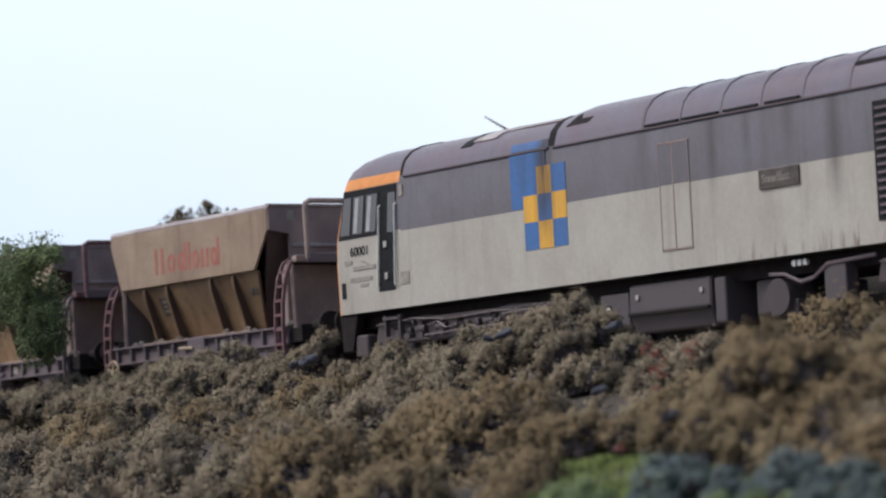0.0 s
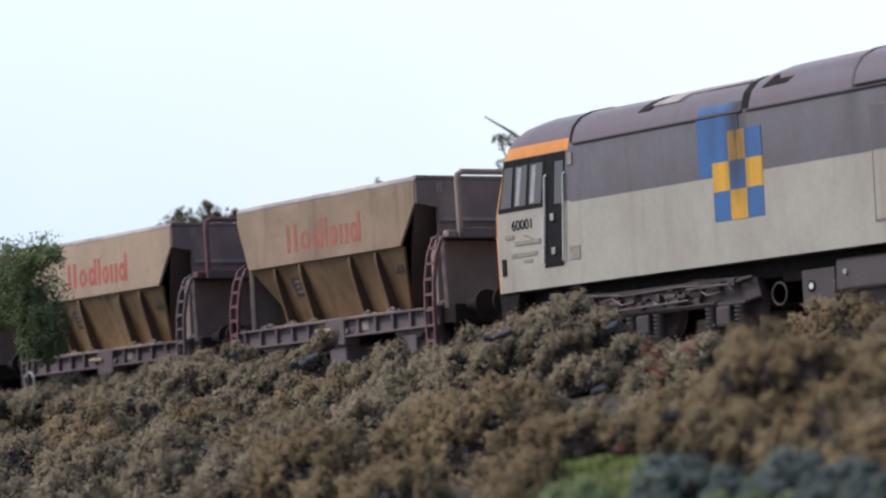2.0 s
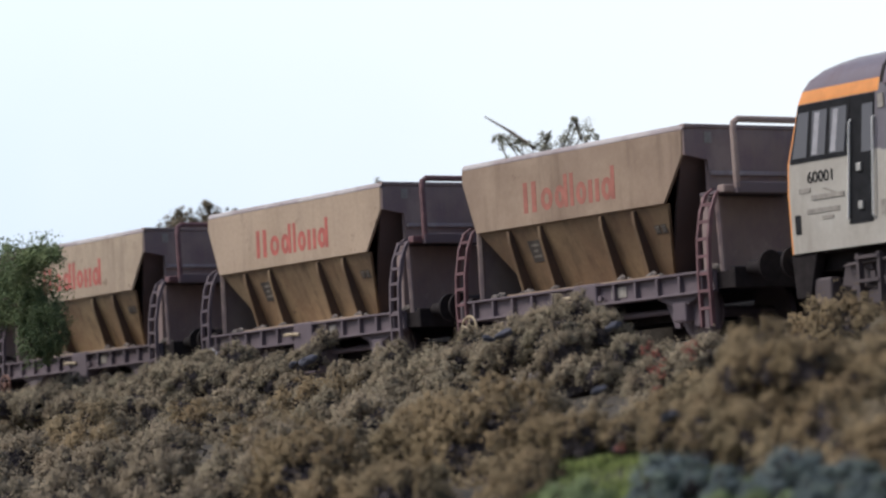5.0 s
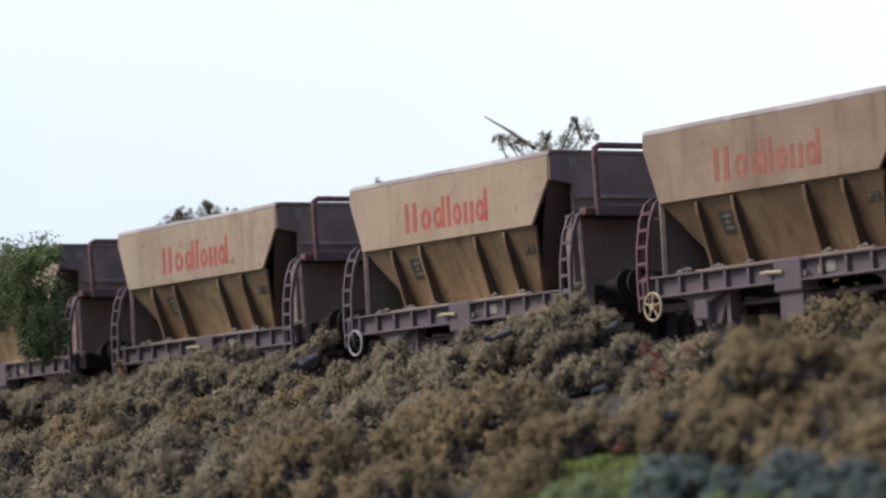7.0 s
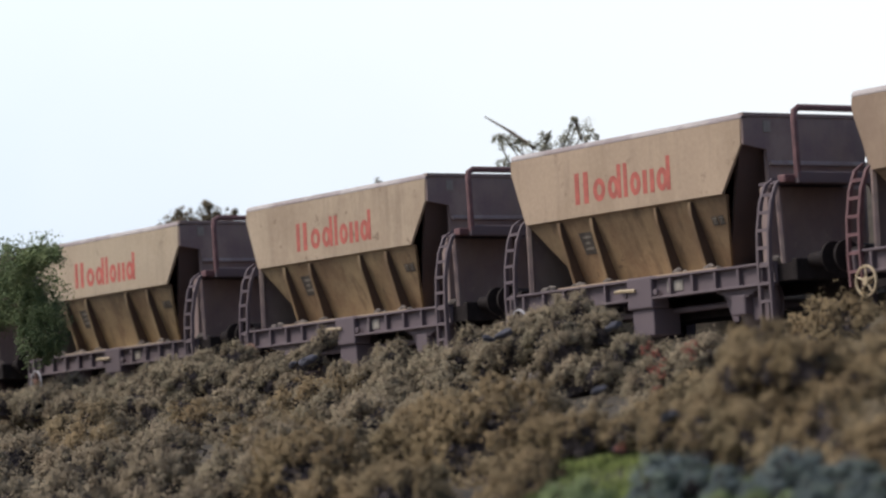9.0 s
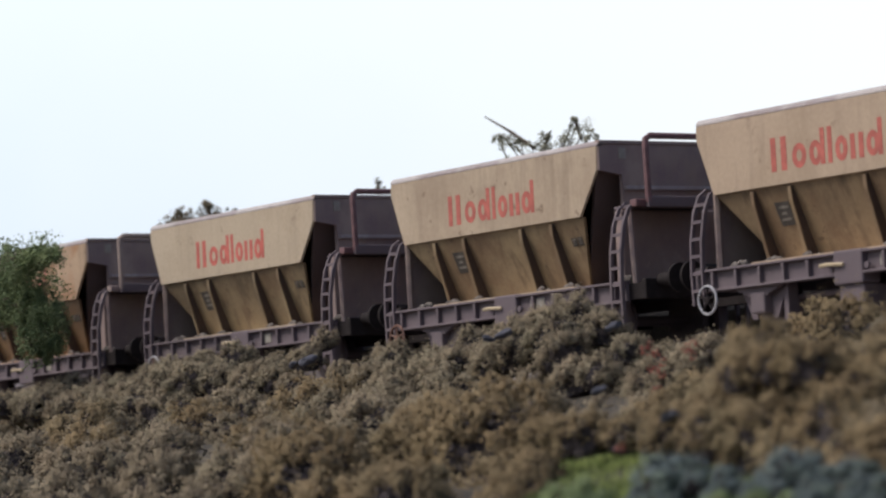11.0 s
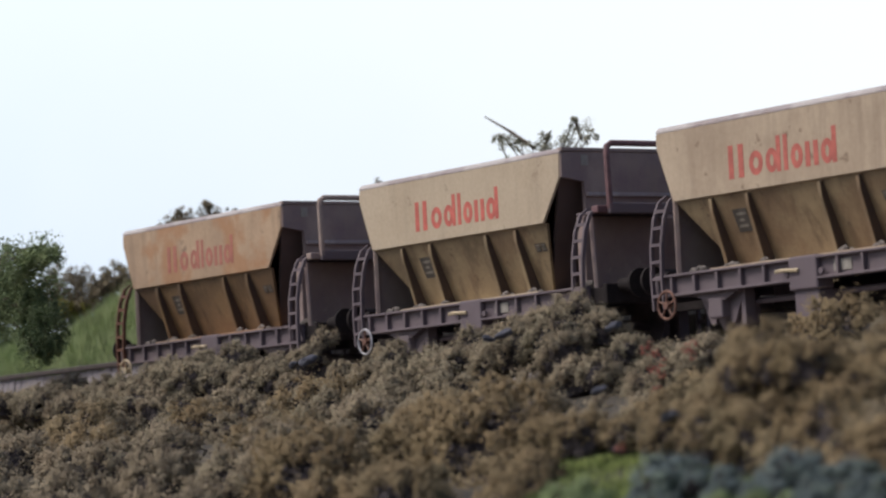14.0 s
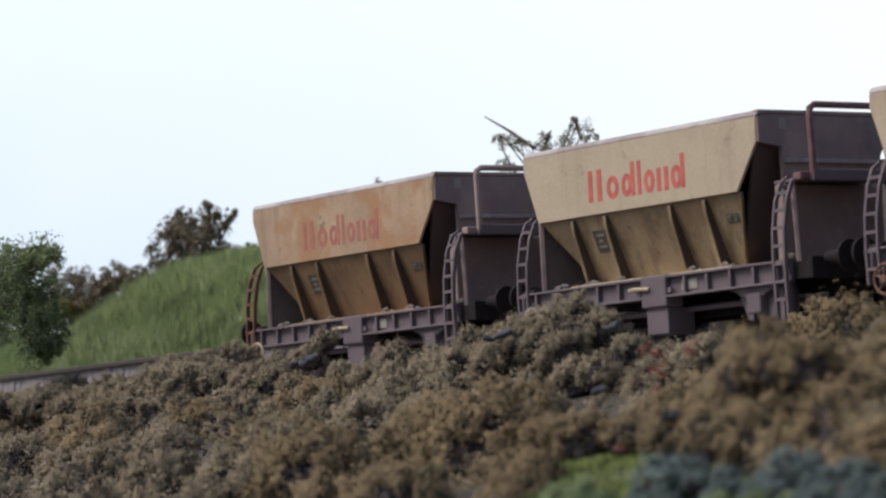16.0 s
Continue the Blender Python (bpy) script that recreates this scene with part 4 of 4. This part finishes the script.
def fluff(rng, c, r, knobs, per, grain):
    """A lobe: crumbs on each of its knobs."""
    k, kr = knobs_on(rng, c, r, knobs)
    p = np.repeat(k, per, 0) + ball(rng, knobs * per) * np.repeat(kr, per)[:, None] * rng.uniform(0.4, 1.1, (knobs * per, 1))
    return p, rng.uniform(0.5, 1.3, knobs * per) * grain


def puffs(name, centres, radii, facing, mat, parent, seed, label=""):
    """Soft uneven crumbs of foam as one mesh, each shaded mostly by the way its tuft faces."""
    rng = np.random.default_rng(seed)
    base = np.array([(1, 0, 0), (-1, 0, 0), (0, 1, 0), (0, -1, 0), (0, 0, 1), (0, 0, -1)], float)
    tri = np.array([(0, 2, 4), (2, 1, 4), (1, 3, 4), (3, 0, 4), (2, 0, 5), (1, 2, 5), (3, 1, 5), (0, 3, 5)])
    n = len(centres)
    axes = np.linalg.qr(rng.normal(size=(n, 3, 3)))[0]
    axes[:, :, 0] *= np.linalg.det(axes)[:, None]
    b = base[None] * rng.uniform(0.5, 1.5, (n, 6, 1)) * radii[:, None, None]
    v = np.einsum("nij,nkj->nki", axes, b) + centres[:, None, :]
    ob = mesh_of(name, v.reshape(-1, 3), (tri[None] + 6 * np.arange(n)[:, None, None]).reshape(-1, 3), mat, parent, label)
    ob.data.polygons.foreach_set("use_smooth", np.ones(8 * n, dtype=bool))
    out = b / np.linalg.norm(b, axis=2)[:, :, None]
    nor = facing[:, None, :] + 0.75 * np.einsum("nij,nkj->nki", axes, out)
    nor /= np.linalg.norm(nor, axis=2)[:, :, None] + 1e-9
    ob.data.normals_split_custom_set_from_vertices(nor.reshape(-1, 3).tolist())
    return ob


def bush(name, mat, label, seed, radius, sprigs=62, group="", grain=1.0):
    """A low bush of foam: matted core painted dark for shaded gaps, and sprigs that end in tufts of puffs and loose
    crumbs.
    """
    rng = np.random.default_rng(seed)
    t = thing(name, label, "bush", group)
    bm = bmesh.new()
    bmesh.ops.create_icosphere(bm, subdivisions=3, radius=radius * 0.56)
    for v in bm.verts:
        v.co *= 1 + 0.35 * noise.noise(v.co * 3.0 / radius + Vector((seed, 0, 0)))
        v.co.z = max(v.co.z, -0.35 * radius)
    part("core", bm, CORE, t, "matted inner foam painted dark for shaded gaps")
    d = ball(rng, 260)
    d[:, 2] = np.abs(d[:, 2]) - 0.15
    crumbs("inner_foliage", d * radius * rng.uniform(0.58, 0.78, (260, 1)), rng.uniform(0.03, 0.06, 260), CORE, t, seed + 500, "inner crumbs painted dark as shade")
    lobes = ball(rng, 7)
    lobes[:, 2] = np.abs(lobes[:, 2])
    dirs = ball(rng, sprigs)
    dirs[:, 2] = np.abs(dirs[:, 2]) - 0.1
    dirs /= np.linalg.norm(dirs, axis=1)[:, None]
    reach = 0.62 + 0.3 * np.max(dirs @ lobes.T, axis=1).clip(0, 1) ** 6 + rng.normal(size=sprigs) * 0.07
    cs, rs, ns, stem = [], [], [], []

    def add(at, size, centre, width):
        face = 0.55 * (at - centre) / width + 0.35 * d
        cs.append(at), rs.append(size), ns.append(face)

    for d, k in zip(dirs, reach):
        tip, size = d * radius * k, rng.uniform(0.65, 1.5)
        low = tip - d * 0.08
        knots = tip + ball(rng, 8) * 0.145 * size * rng.uniform(0.4, 1.15, (8, 1))
        m = int(11 * size)
        for q in knots:
            add(q + ball(rng, m) * 0.085 * size * rng.random((m, 1)) ** 0.6, rng.uniform(0.011, 0.029, m) * grain, low, 0.16 * size)
        add(tip + d * 0.09 + ball(rng, 14) * 0.24 * size * rng.uniform(0.5, 1.1, (14, 1)), rng.uniform(0.009, 0.02, 14) * grain, low, 0.2 * size)
        add(np.concatenate([knots, tip[None]]), rng.uniform(0.02, 0.038, 9) * size, low, 0.16 * size)
        stem.append(d * radius * rng.uniform(0.6, 0.95, (12, 1)) * k + ball(rng, 12) * 0.1)
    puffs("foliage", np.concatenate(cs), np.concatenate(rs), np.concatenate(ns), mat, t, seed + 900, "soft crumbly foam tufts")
    stem = np.concatenate(stem)
    crumbs("inner_foam", stem, rng.uniform(0.02, 0.04, len(stem)), UNDER, t, seed + 700, "inner sprigs with shade painted in brown")
    return t


def put(ob, used, x, y, z, k, rnd):
    m = pose(x * S, y * S, z * S, rnd.uniform(-20, 20), rnd.uniform(-20, 20), rnd.uniform(0, 360)) @ Matrix.Scale(k, 4)
    if ob not in used:
        used.append(ob)
        ob.matrix_basis = m
        return ob
    return copy_thing(ob, m)


def front_bank():
    rnd = random.Random(11)
    g = "foam bushes on the bank"
    tan = [bush("bush", TAN_FOAM, "low tan lichen-like foam bush on the bank", 20 + i, 1.0, group=g) for i in range(5)]
    olive = [bush("bush", OLIVE_FOAM, "low ochre-brown foam bush on the bank", 40 + i, 1.0, group=g) for i in range(3)]
    used = []
    # along the crest, beside the track: x, y, top, size
    for x, y, top, k in ((-64.5, -3.4, 0.2, 0.7), (-63.0, -3.2, 0.26, 0.62), (-61.8, -3.3, 0.34, 0.6), (-60.6, -3.4, 0.3, 0.6), (-59.3, -3.2, 0.5, 0.5), (-58.2, -3.4, 0.56, 0.55), (-57.3, -3.2, 0.5, 0.5), (-56.4, -3.3, 0.5, 0.5), (-55.5, -3.2, 0.6, 0.5), (-54.7, -3.2, 0.74, 0.62), (-53.6, -3.1, 0.84, 0.6), (-52.5, -3.1, 0.86, 0.66), (-50.9, -3.2, 0.62, 0.62), (-49.6, -3.0, 0.84, 0.42), (-48.2, -3.6, 0.18, 0.5), (-46.8, -3.4, 0.47, 0.6), (-45.5, -3.6, 0.32, 0.6), (-44.2, -3.6, 0.56, 0.66), (-43.1, -3.6, 0.62, 0.7), (-42.0, -3.8, 0.78, 0.7), (-41.2, -3.8, 0.86, 0.66), (-40.3, -4.0, 0.58, 0.66), (-39.4, -4.2, 0.19, 0.6), (-38.2, -4.4, -0.04, 0.55), (-37.0, -4.6, -0.06, 0.5), (-35.6, -4.6, -0.1, 0.55), (-34.3, -4.6, -0.1, 0.55), (-33.2, -4.6, -0.1, 0.55), (-32.0, -4.6, -0.1, 0.55)):
        put(rnd.choice(tan), used, x, y, top - 0.9 * k, k, rnd)
        put(rnd.choice(tan), used, x + rnd.uniform(0, 0.6), y - 0.7, top - 0.38 - 0.85 * k, k * 1.2, rnd)
    for i in range(38):
        x = -65 + i * 0.95 + rnd.uniform(-0.3, 0.3)
        top = float(np.interp(x, (-64, -62, -56, -53, -50, -48, -45, -41.5, -38, -30), (0.0, 0.1, 0.25, 0.5, 0.4, 0.0, 0.15, 0.4, -0.15, -0.2)))
        put(rnd.choice(tan), used, x, -4.0 + rnd.uniform(-0.2, 0.2), top - 0.6, 0.66, rnd)
    for i in range(14):
        x = -59.5 + i * 0.85
        put(rnd.choice(tan), used, x + rnd.uniform(-0.2, 0.2), -4.7 + rnd.uniform(-0.15, 0.15), float(np.interp(x, (-58, -52, -48), (0.28, -0.1, -0.3))) - 0.55 + rnd.uniform(-0.1, 0.1), rnd.uniform(0.5, 0.72), rnd)
    y = -4.9
    while y > -13.2:
        left, right = -58.4 + (-5 - y) * 2.0 - 2.5, -33 + (-5 - y) * 1.13 + 2
        x = left
        while x < right:
            px, py, k = x + rnd.uniform(-0.4, 0.4), y + rnd.uniform(-0.4, 0.4), rnd.uniform(0.85, 1.3) * (0.76 if y > -7.5 else 1)
            x += rnd.uniform(1.3, 2.0) * (0.76 if y > -7.5 else 1)
            if py < -9.0 and -32.6 < px + (py + 11) * 1.3 < -27.4:
                continue
            put(rnd.choice(tan if rnd.random() < (0.1 if py < -8.5 and -37 < px < -30 else 0.85) else olive), used, px, py, ground_z(px, py) + 0.26 * noise.noise((px * 0.55, py * 0.55, 3.0)) - 0.02 + (rnd.uniform(-0.42, 0.12) if py > -7.5 else rnd.uniform(-0.6, 0.3)), k, rnd)
        y -= 1.25
    # taller clump further down the bank
    for x, y, top, k in ((-30.2, -10.5, -1.2, 0.6), (-29.3, -10.5, -0.98, 0.6), (-28.65, -10.6, -0.5, 0.5), (-27.8, -10.5, -0.72, 0.8), (-27.0, -10.5, -0.66, 0.8), (-26.4, -10.6, -0.58, 0.8), (-25.5, -10.6, -0.5, 0.8), (-28.6, -11.0, -1.0, 0.7), (-27.9, -11.0, -0.95, 0.7), (-27.2, -11.1, -0.95, 0.7), (-26.5, -11.1, -0.9, 0.7), (-25.8, -11.1, -0.88, 0.7), (-28.4, -11.4, -1.2, 0.7), (-27.3, -11.6, -1.2, 0.8), (-26.2, -11.6, -1.15, 0.8)):
        put(rnd.choice(olive), used, x, y, top - 0.92 * k, k, rnd)
    for x, y, z, k in ((-33.4, -10.0, -1.75, 0.6), (-32.65, -10.0, -1.8, 0.55), (-31.86, -10.0, -1.75, 0.5), (-30.9, -10.2, -1.75, 0.5), (-31.6, -11.5, -2.1, 0.5), (-31.0, -12.2, -2.4, 0.5), (-30.75, -12.6, -2.5, 0.5), (-28.28, -10.9, -1.05, 0.5), (-27.8, -10.9, -1.1, 0.5), (-27.9, -11.4, -1.2, 0.42), (-27.27, -11.4, -1.18, 0.42), (-26.8, -11.4, -1.2, 0.42)):
        put(rnd.choice(olive), used, x, y, z, k, rnd)
    teal = [bush("bush", TEAL_FOAM, "blue-green foam bush low on the bank", 60 + i, 1.0, group="blue-green bushes") for i in range(2)]
    moss = bush("bush", GREEN_FOAM, "small green foam bush low on the bank", 64, 1.0, group="blue-green bushes")
    for row, (y, drop) in enumerate(((-13.8, 0.0), (-14.4, 0.12), (-15.0, 0.26), (-15.6, 0.42))):
        for i in range(13):
            x = -26.2 + i * 0.38 + row * 0.1 + rnd.uniform(-0.1, 0.1)
            top = -1.99 + 0.02 * (x + 25.2) - drop + rnd.uniform(-0.05, 0.05) + (0.05 if i in (2, 6) and row == 0 else -0.03)
            k = rnd.uniform(0.36, 0.48)
            put(moss if row > 1 and rnd.random() < 0.2 else teal[rnd.randrange(2)], used, x, y + rnd.uniform(-0.1, 0.1), top - 0.72 * k, k, rnd)


front_bank()


def blades(name, spots, tall, wide, mat, seed, label, category):
    """Flocked grass: thin upright blades."""
    rng = np.random.default_rng(seed)
    n = len(spots)
    a = rng.uniform(0, math.tau, n)
    h = rng.uniform(0.5, 1.2, n)[:, None] * tall
    side = np.stack([np.cos(a), np.sin(a), 0 * a], 1) * wide
    lean = np.concatenate([rng.normal(size=(n, 2)) * 0.22, np.ones((n, 1))], 1) * h
    mid = spots + lean * 0.55
    tip = spots + lean + np.concatenate([rng.normal(size=(n, 2)) * 0.12, np.zeros((n, 1))], 1) * h
    v = np.stack([spots - side, spots + side, mid + side * 0.7, mid - side * 0.7, tip], 1).reshape(-1, 3)
    f = (np.array([(0, 1, 2), (0, 2, 3), (3, 2, 4)])[None] + 5 * np.arange(n)[:, None, None]).reshape(-1, 3)
    return tagged(mesh_of(name, v, f, mat, None), label, category, kind="stuff")


def grasses():
    rng = np.random.default_rng(5)
    xy = np.stack([rng.uniform(-86, -58, 85000), rng.uniform(2.75, 8.5, 85000)], 1)
    spots = np.array([(x, y, ground_z(x, y) - 0.03) for x, y in xy])
    blades("grass", spots, 0.5, 0.009, GRASS, 6, "tall green static grass on the bank", "grass")
    xy = np.stack([rng.uniform(-35.5, -25.5, 45000), rng.uniform(-13.6, -9.0, 45000)], 1)
    xy = np.array([(x, y) for x, y in xy if -33.0 < x + (y + 11) * 1.3 < -27.0])
    spots = np.array([(x, y, ground_z(x, y) - 0.02) for x, y in xy])
    blades("lawn_grass", spots, 0.1, 0.007, LAWN, 7, "short bright green grass among the bushes", "grass")


grasses()


def shrub(name, label, x, y, foot, clumps, sticks, mat, seed, grain=0.045, knobs=8, per=12):
    """A twiggy shrub: stems from the foot to each clump, bare sticks, ragged clumps. clumps: dx, dy, z, radius."""
    rng = np.random.default_rng(seed)
    t = thing(name, label, "shrub")
    t.location = Vector((x, y, foot)) * S
    ps, ss = [], []
    for i, (dx, dy, z, r) in enumerate(clumps):
        end = Vector((dx, dy, z - foot))
        bend = end * 0.5 + Vector((rng.normal() * 0.1, rng.normal() * 0.1, 0.1))
        part("stem", tube([(0.1 * dx, 0.1 * dy, -0.1), bend, end], [0.035, 0.022, 0.01], 5), TWIG, t)
        p, s = fluff(rng, np.array(end), r, knobs, per, grain)
        ps.append(p), ss.append(s)
    for a, b in sticks:
        part("twig", tube([Vector(a) - Vector((x, y, foot)), (Vector(a) + Vector(b)) / 2 - Vector((x, y, foot)) + Vector((0, 0, 0.03)), Vector(b) - Vector((x, y, foot))], [0.04, 0.03, 0.014], 5), TWIG, t)
    crumbs("foliage", np.concatenate(ps), np.concatenate(ss), mat, t, seed, "sparse ragged foliage", flat=0.5)
    return t


def background_plants():
    r = random.Random(3)
    blob = lambda n, w, lo, hi, a, b: [(r.uniform(-w, w), r.uniform(-0.5, 0.5), r.uniform(lo, hi), r.uniform(a, b)) for _ in range(n)]
    shrub("shrub", "brown twiggy shrub on the grass bank", -77.0, 6.8, 2.0, blob(36, 1.6, 2.7, 3.85, 0.28, 0.45), [], BROWN_FOAM, 81)
    shrub("shrub", "olive-brown shrub with loose sprigs on the grass bank", -71.4, 7.0, 3.2, blob(40, 1.35, 3.6, 4.75, 0.22, 0.4) + [(-0.7, 0, 4.85, 0.16), (-0.6, 0, 4.95, 0.1), (0.85, 0, 5.0, 0.1), (0.7, 0, 5.08, 0.07), (1.2, 0, 4.75, 0.1), (1.95, 0, 4.62, 0.08), (2.05, 0, 4.75, 0.06), (1.6, 0, 4.5, 0.1)], [((-70.5, 7, 4.4), (-70.5, 7, 5.1)), ((-70.2, 7, 4.3), (-69.3, 7, 4.8))], BROWN_FOAM, 82)
    shrub("shrub", "green shrub on the grass bank", -74.6, 7.0, 2.6, blob(18, 1.1, 3.2, 3.85, 0.2, 0.32), [], BROWN_FOAM, 83)
    shrub("shrub", "dark green shrub low on the grass bank", -80.9, 6.8, 1.7, blob(40, 1.5, 1.95, 2.75, 0.28, 0.42), [], GREEN_FOAM, 91)
    shrub("shrub", "low green sprig on the grass bank", -68.8, 7.0, 3.3, [(0, 0, 3.75, 0.12), (0.15, 0, 3.85, 0.1), (-0.1, 0, 3.6, 0.1)], [], GREEN_FOAM, 84)
    shrub("flowering_shrub", "small yellow flowering shrub on the grass bank", -76.4, 6.2, 1.7, blob(9, 0.5, 2.7, 3.05, 0.1, 0.18), [], YELLOW_FOAM, 85)
    shrub("dead_shrub", "bare branched grey-green shrub behind the train", -55.4, 6.0, 3.3, [(-1.5, 0, 5.05, 0.13), (-1.2, 0, 4.98, 0.18), (-0.95, 0, 4.9, 0.17), (-0.65, 0, 4.82, 0.14), (-0.3, 0, 4.72, 0.2), (0.0, 0, 4.72, 0.22), (0.2, 0, 4.86, 0.12), (0.4, 0, 4.68, 0.2), (0.75, 0, 4.7, 0.18), (1.15, 0, 4.74, 0.25), (1.45, 0, 4.8, 0.24), (1.75, 0, 4.76, 0.16), (1.25, 0, 4.95, 0.12), (1.2, 0, 5.12, 0.07), (-1.35, 0, 4.45, 0.15), (-1.1, 0, 4.5, 0.12)], [((-55.6, 6, 4.7), (-57.3, 6, 5.55)), ((-54.0, 6, 4.7), (-54.25, 6, 5.2)), ((-55.3, 6, 4.6), (-55.0, 6, 5.0))], GREY_FOAM, 86, grain=0.02, knobs=9, per=20)
    shrub("shrub", "tiny sprig above the bank behind the train", -61.5, 6.0, 3.2, [(0, 0, 4.62, 0.1), (0.08, 0, 4.52, 0.1)], [], BROWN_FOAM, 87, grain=0.035, knobs=5, per=6)


YELLOW_FOAM = foliage("yellow_foam", ((0.20, 0.17, 0.04), (0.16, 0.17, 0.05), (0.2, 0.18, 0.05), (0.42, 0.36, 0.07)))
background_plants()


def tree():
    """Drooping tree between the camera and the track."""
    rng = np.random.default_rng(70)
    r = random.Random(70)
    t = thing("tree", "dark green drooping tree beside the track", "tree")
    t.location = Vector((-61.2, -4.0, -0.75)) * S
    part("trunk", tube([(0, 0, -0.1), (0.05, 0, 1.2), (0.0, 0.05, 2.4), (0.1, 0, 3.4)], [0.2, 0.15, 0.11, 0.05], 9), TWIG, t, "thin brown trunk", smooth=True)
    ps, ss = [], []
    tops = [(r.uniform(-2.6, 2.9), r.uniform(-0.7, 0.7), r.uniform(2.9, 3.75), r.uniform(0.25, 0.4)) for _ in range(44)]
    tops += [(r.uniform(-2.0, 2.85), r.uniform(-0.6, 0.6), r.uniform(2.5, 3.2), r.uniform(0.28, 0.42)) for _ in range(80)]
    tops += [(r.uniform(2.6, 3.75), r.uniform(-0.3, 0.3), r.uniform(3.35, 3.62), r.uniform(0.16, 0.28)) for _ in range(12)]
    tops += [(r.uniform(2.55, 3.15), r.uniform(-0.3, 0.3), r.uniform(1.75, 2.6), r.uniform(0.2, 0.34)) for _ in range(24)]
    tops += [(r.uniform(2.6, 3.05), r.uniform(-0.3, 0.3), r.uniform(1.5, 1.8), r.uniform(0.1, 0.18)) for _ in range(6)]
    for dx, dy, z, k in tops:
        if k > 0.3:
            part("limb", tube([(0.05, 0, min(z * 0.95, 3.2)), (dx * 0.5, dy * 0.5, max(z, 2.7) * 0.99), (dx, dy, z)], [0.06, 0.04, 0.015], 5), TWIG, t)
        p, s = fluff(rng, np.array((dx, dy, z)), k, 12, 22, 0.024)
        p[:, 2] -= 0.25 * np.abs(rng.normal(size=len(p))) * k
        ps.append(p), ss.append(s)
    crumbs("crown", np.concatenate(ps), np.concatenate(ss), GREEN_FOAM, t, 71, "crown of small dark green leaves", flat=0.4)


tree()


STONES = ((-47.15, -4.9, 0.07, 0.26), (-47.6, -4.9, 0.03, 0.18), (-40.85, -5.4, 0.08, 0.22), (-41.22, -5.4, 0.04, 0.16), (-38.01, -5.5, -0.0, 0.2), (-34.26, -8.6, -1.02, 0.17), (-29.37, -11.3, -1.51, 0.22))
FLOWERS = ((-34.85, -7.3, -0.44), (-34.74, -7.3, -0.55), (-34.94, -7.3, -0.5), (-34.07, -7.3, -0.54), (-33.98, -7.3, -0.62), (-34.64, -7.3, -0.82), (-34.75, -7.3, -1.02), (-33.93, -7.3, -0.49), (-34.6, -7.3, -0.67), (-34.81, -7.3, -0.76), (-29.34, -12.0, -1.84))


def small_things():
    """Stones among the bushes and red flowers."""
    r = random.Random(8)
    for x, y, z, k in STONES:
        bm = bmesh.new()
        k *= 0.56
        bmesh.ops.create_icosphere(bm, subdivisions=2, radius=k)
        for v in bm.verts:
            v.co = Vector((v.co.x * 1.2, v.co.y * 0.8, v.co.z * 0.5)) * (1 + 0.5 * noise.noise(v.co * 3 / k + Vector((x, 0, 0))))
        ob = part("stone", bm, STONE, None)
        ob.matrix_basis = pose(x * S, y * S, z * S, 0, -18, r.uniform(0, 360))
        tagged(ob, "dark slate-blue stone lodged among the bushes", "stone", "stones on the bank")
    for x, y, z in FLOWERS:
        t = thing("red_flower", "small red flower head among tan bushes", "flower", "red flowers")
        t.location = Vector((x, y, z)) * S
        part("stalk", tube([(0, 0.2, -0.1), (0, 0.1, -0.03), (0, 0, 0)], 0.008, 4), TWIG, t)
        rng = np.random.default_rng(int(-x * 100))
        p = ball(rng, 16) * 0.06
        crumbs("petals", p, rng.uniform(0.012, 0.028, 16), FLOWER, t, 3, "red petals", flat=0.4)


small_things()


# ---- how things move
RUN = ((0.0, 0.0), (0.5, 1.21), (1.0, 2.52), (1.5, 3.77), (2.0, 5.07), (2.5, 6.33), (3.0, 7.64), (3.5, 8.89), (4.0, 10.20), (4.2, 10.71), (6.5, 16.62), (7.0, 17.90), (7.5, 19.13), (8.0, 20.37), (8.5, 21.63), (9.0, 23.01), (11.5, 29.37), (12.0, 30.70), (12.5, 31.96), (13.0, 33.27), (13.5, 34.53), (14.0, 35.85), (14.5, 37.11), (15.0, 38.38), (15.5, 39.62), (16.0, 41.0))


def gone(t):
    return float(np.interp(t, [a for a, _ in RUN], [b for _, b in RUN]))


def motions():
    times_keyed = [a for a, _ in RUN]
    for ob, x in TRAIN:
        walk(ob, [(t, pose((x + gone(t)) * S, 0, 0)) for t in times_keyed])
    for ob, x, r in MOVING_WHEELS:
        walk(ob, [(k * 0.2, pose(x * S, 0, r * S, 0, math.degrees(gone(k * 0.2) / r), 0)) for k in range(81)])


motions()
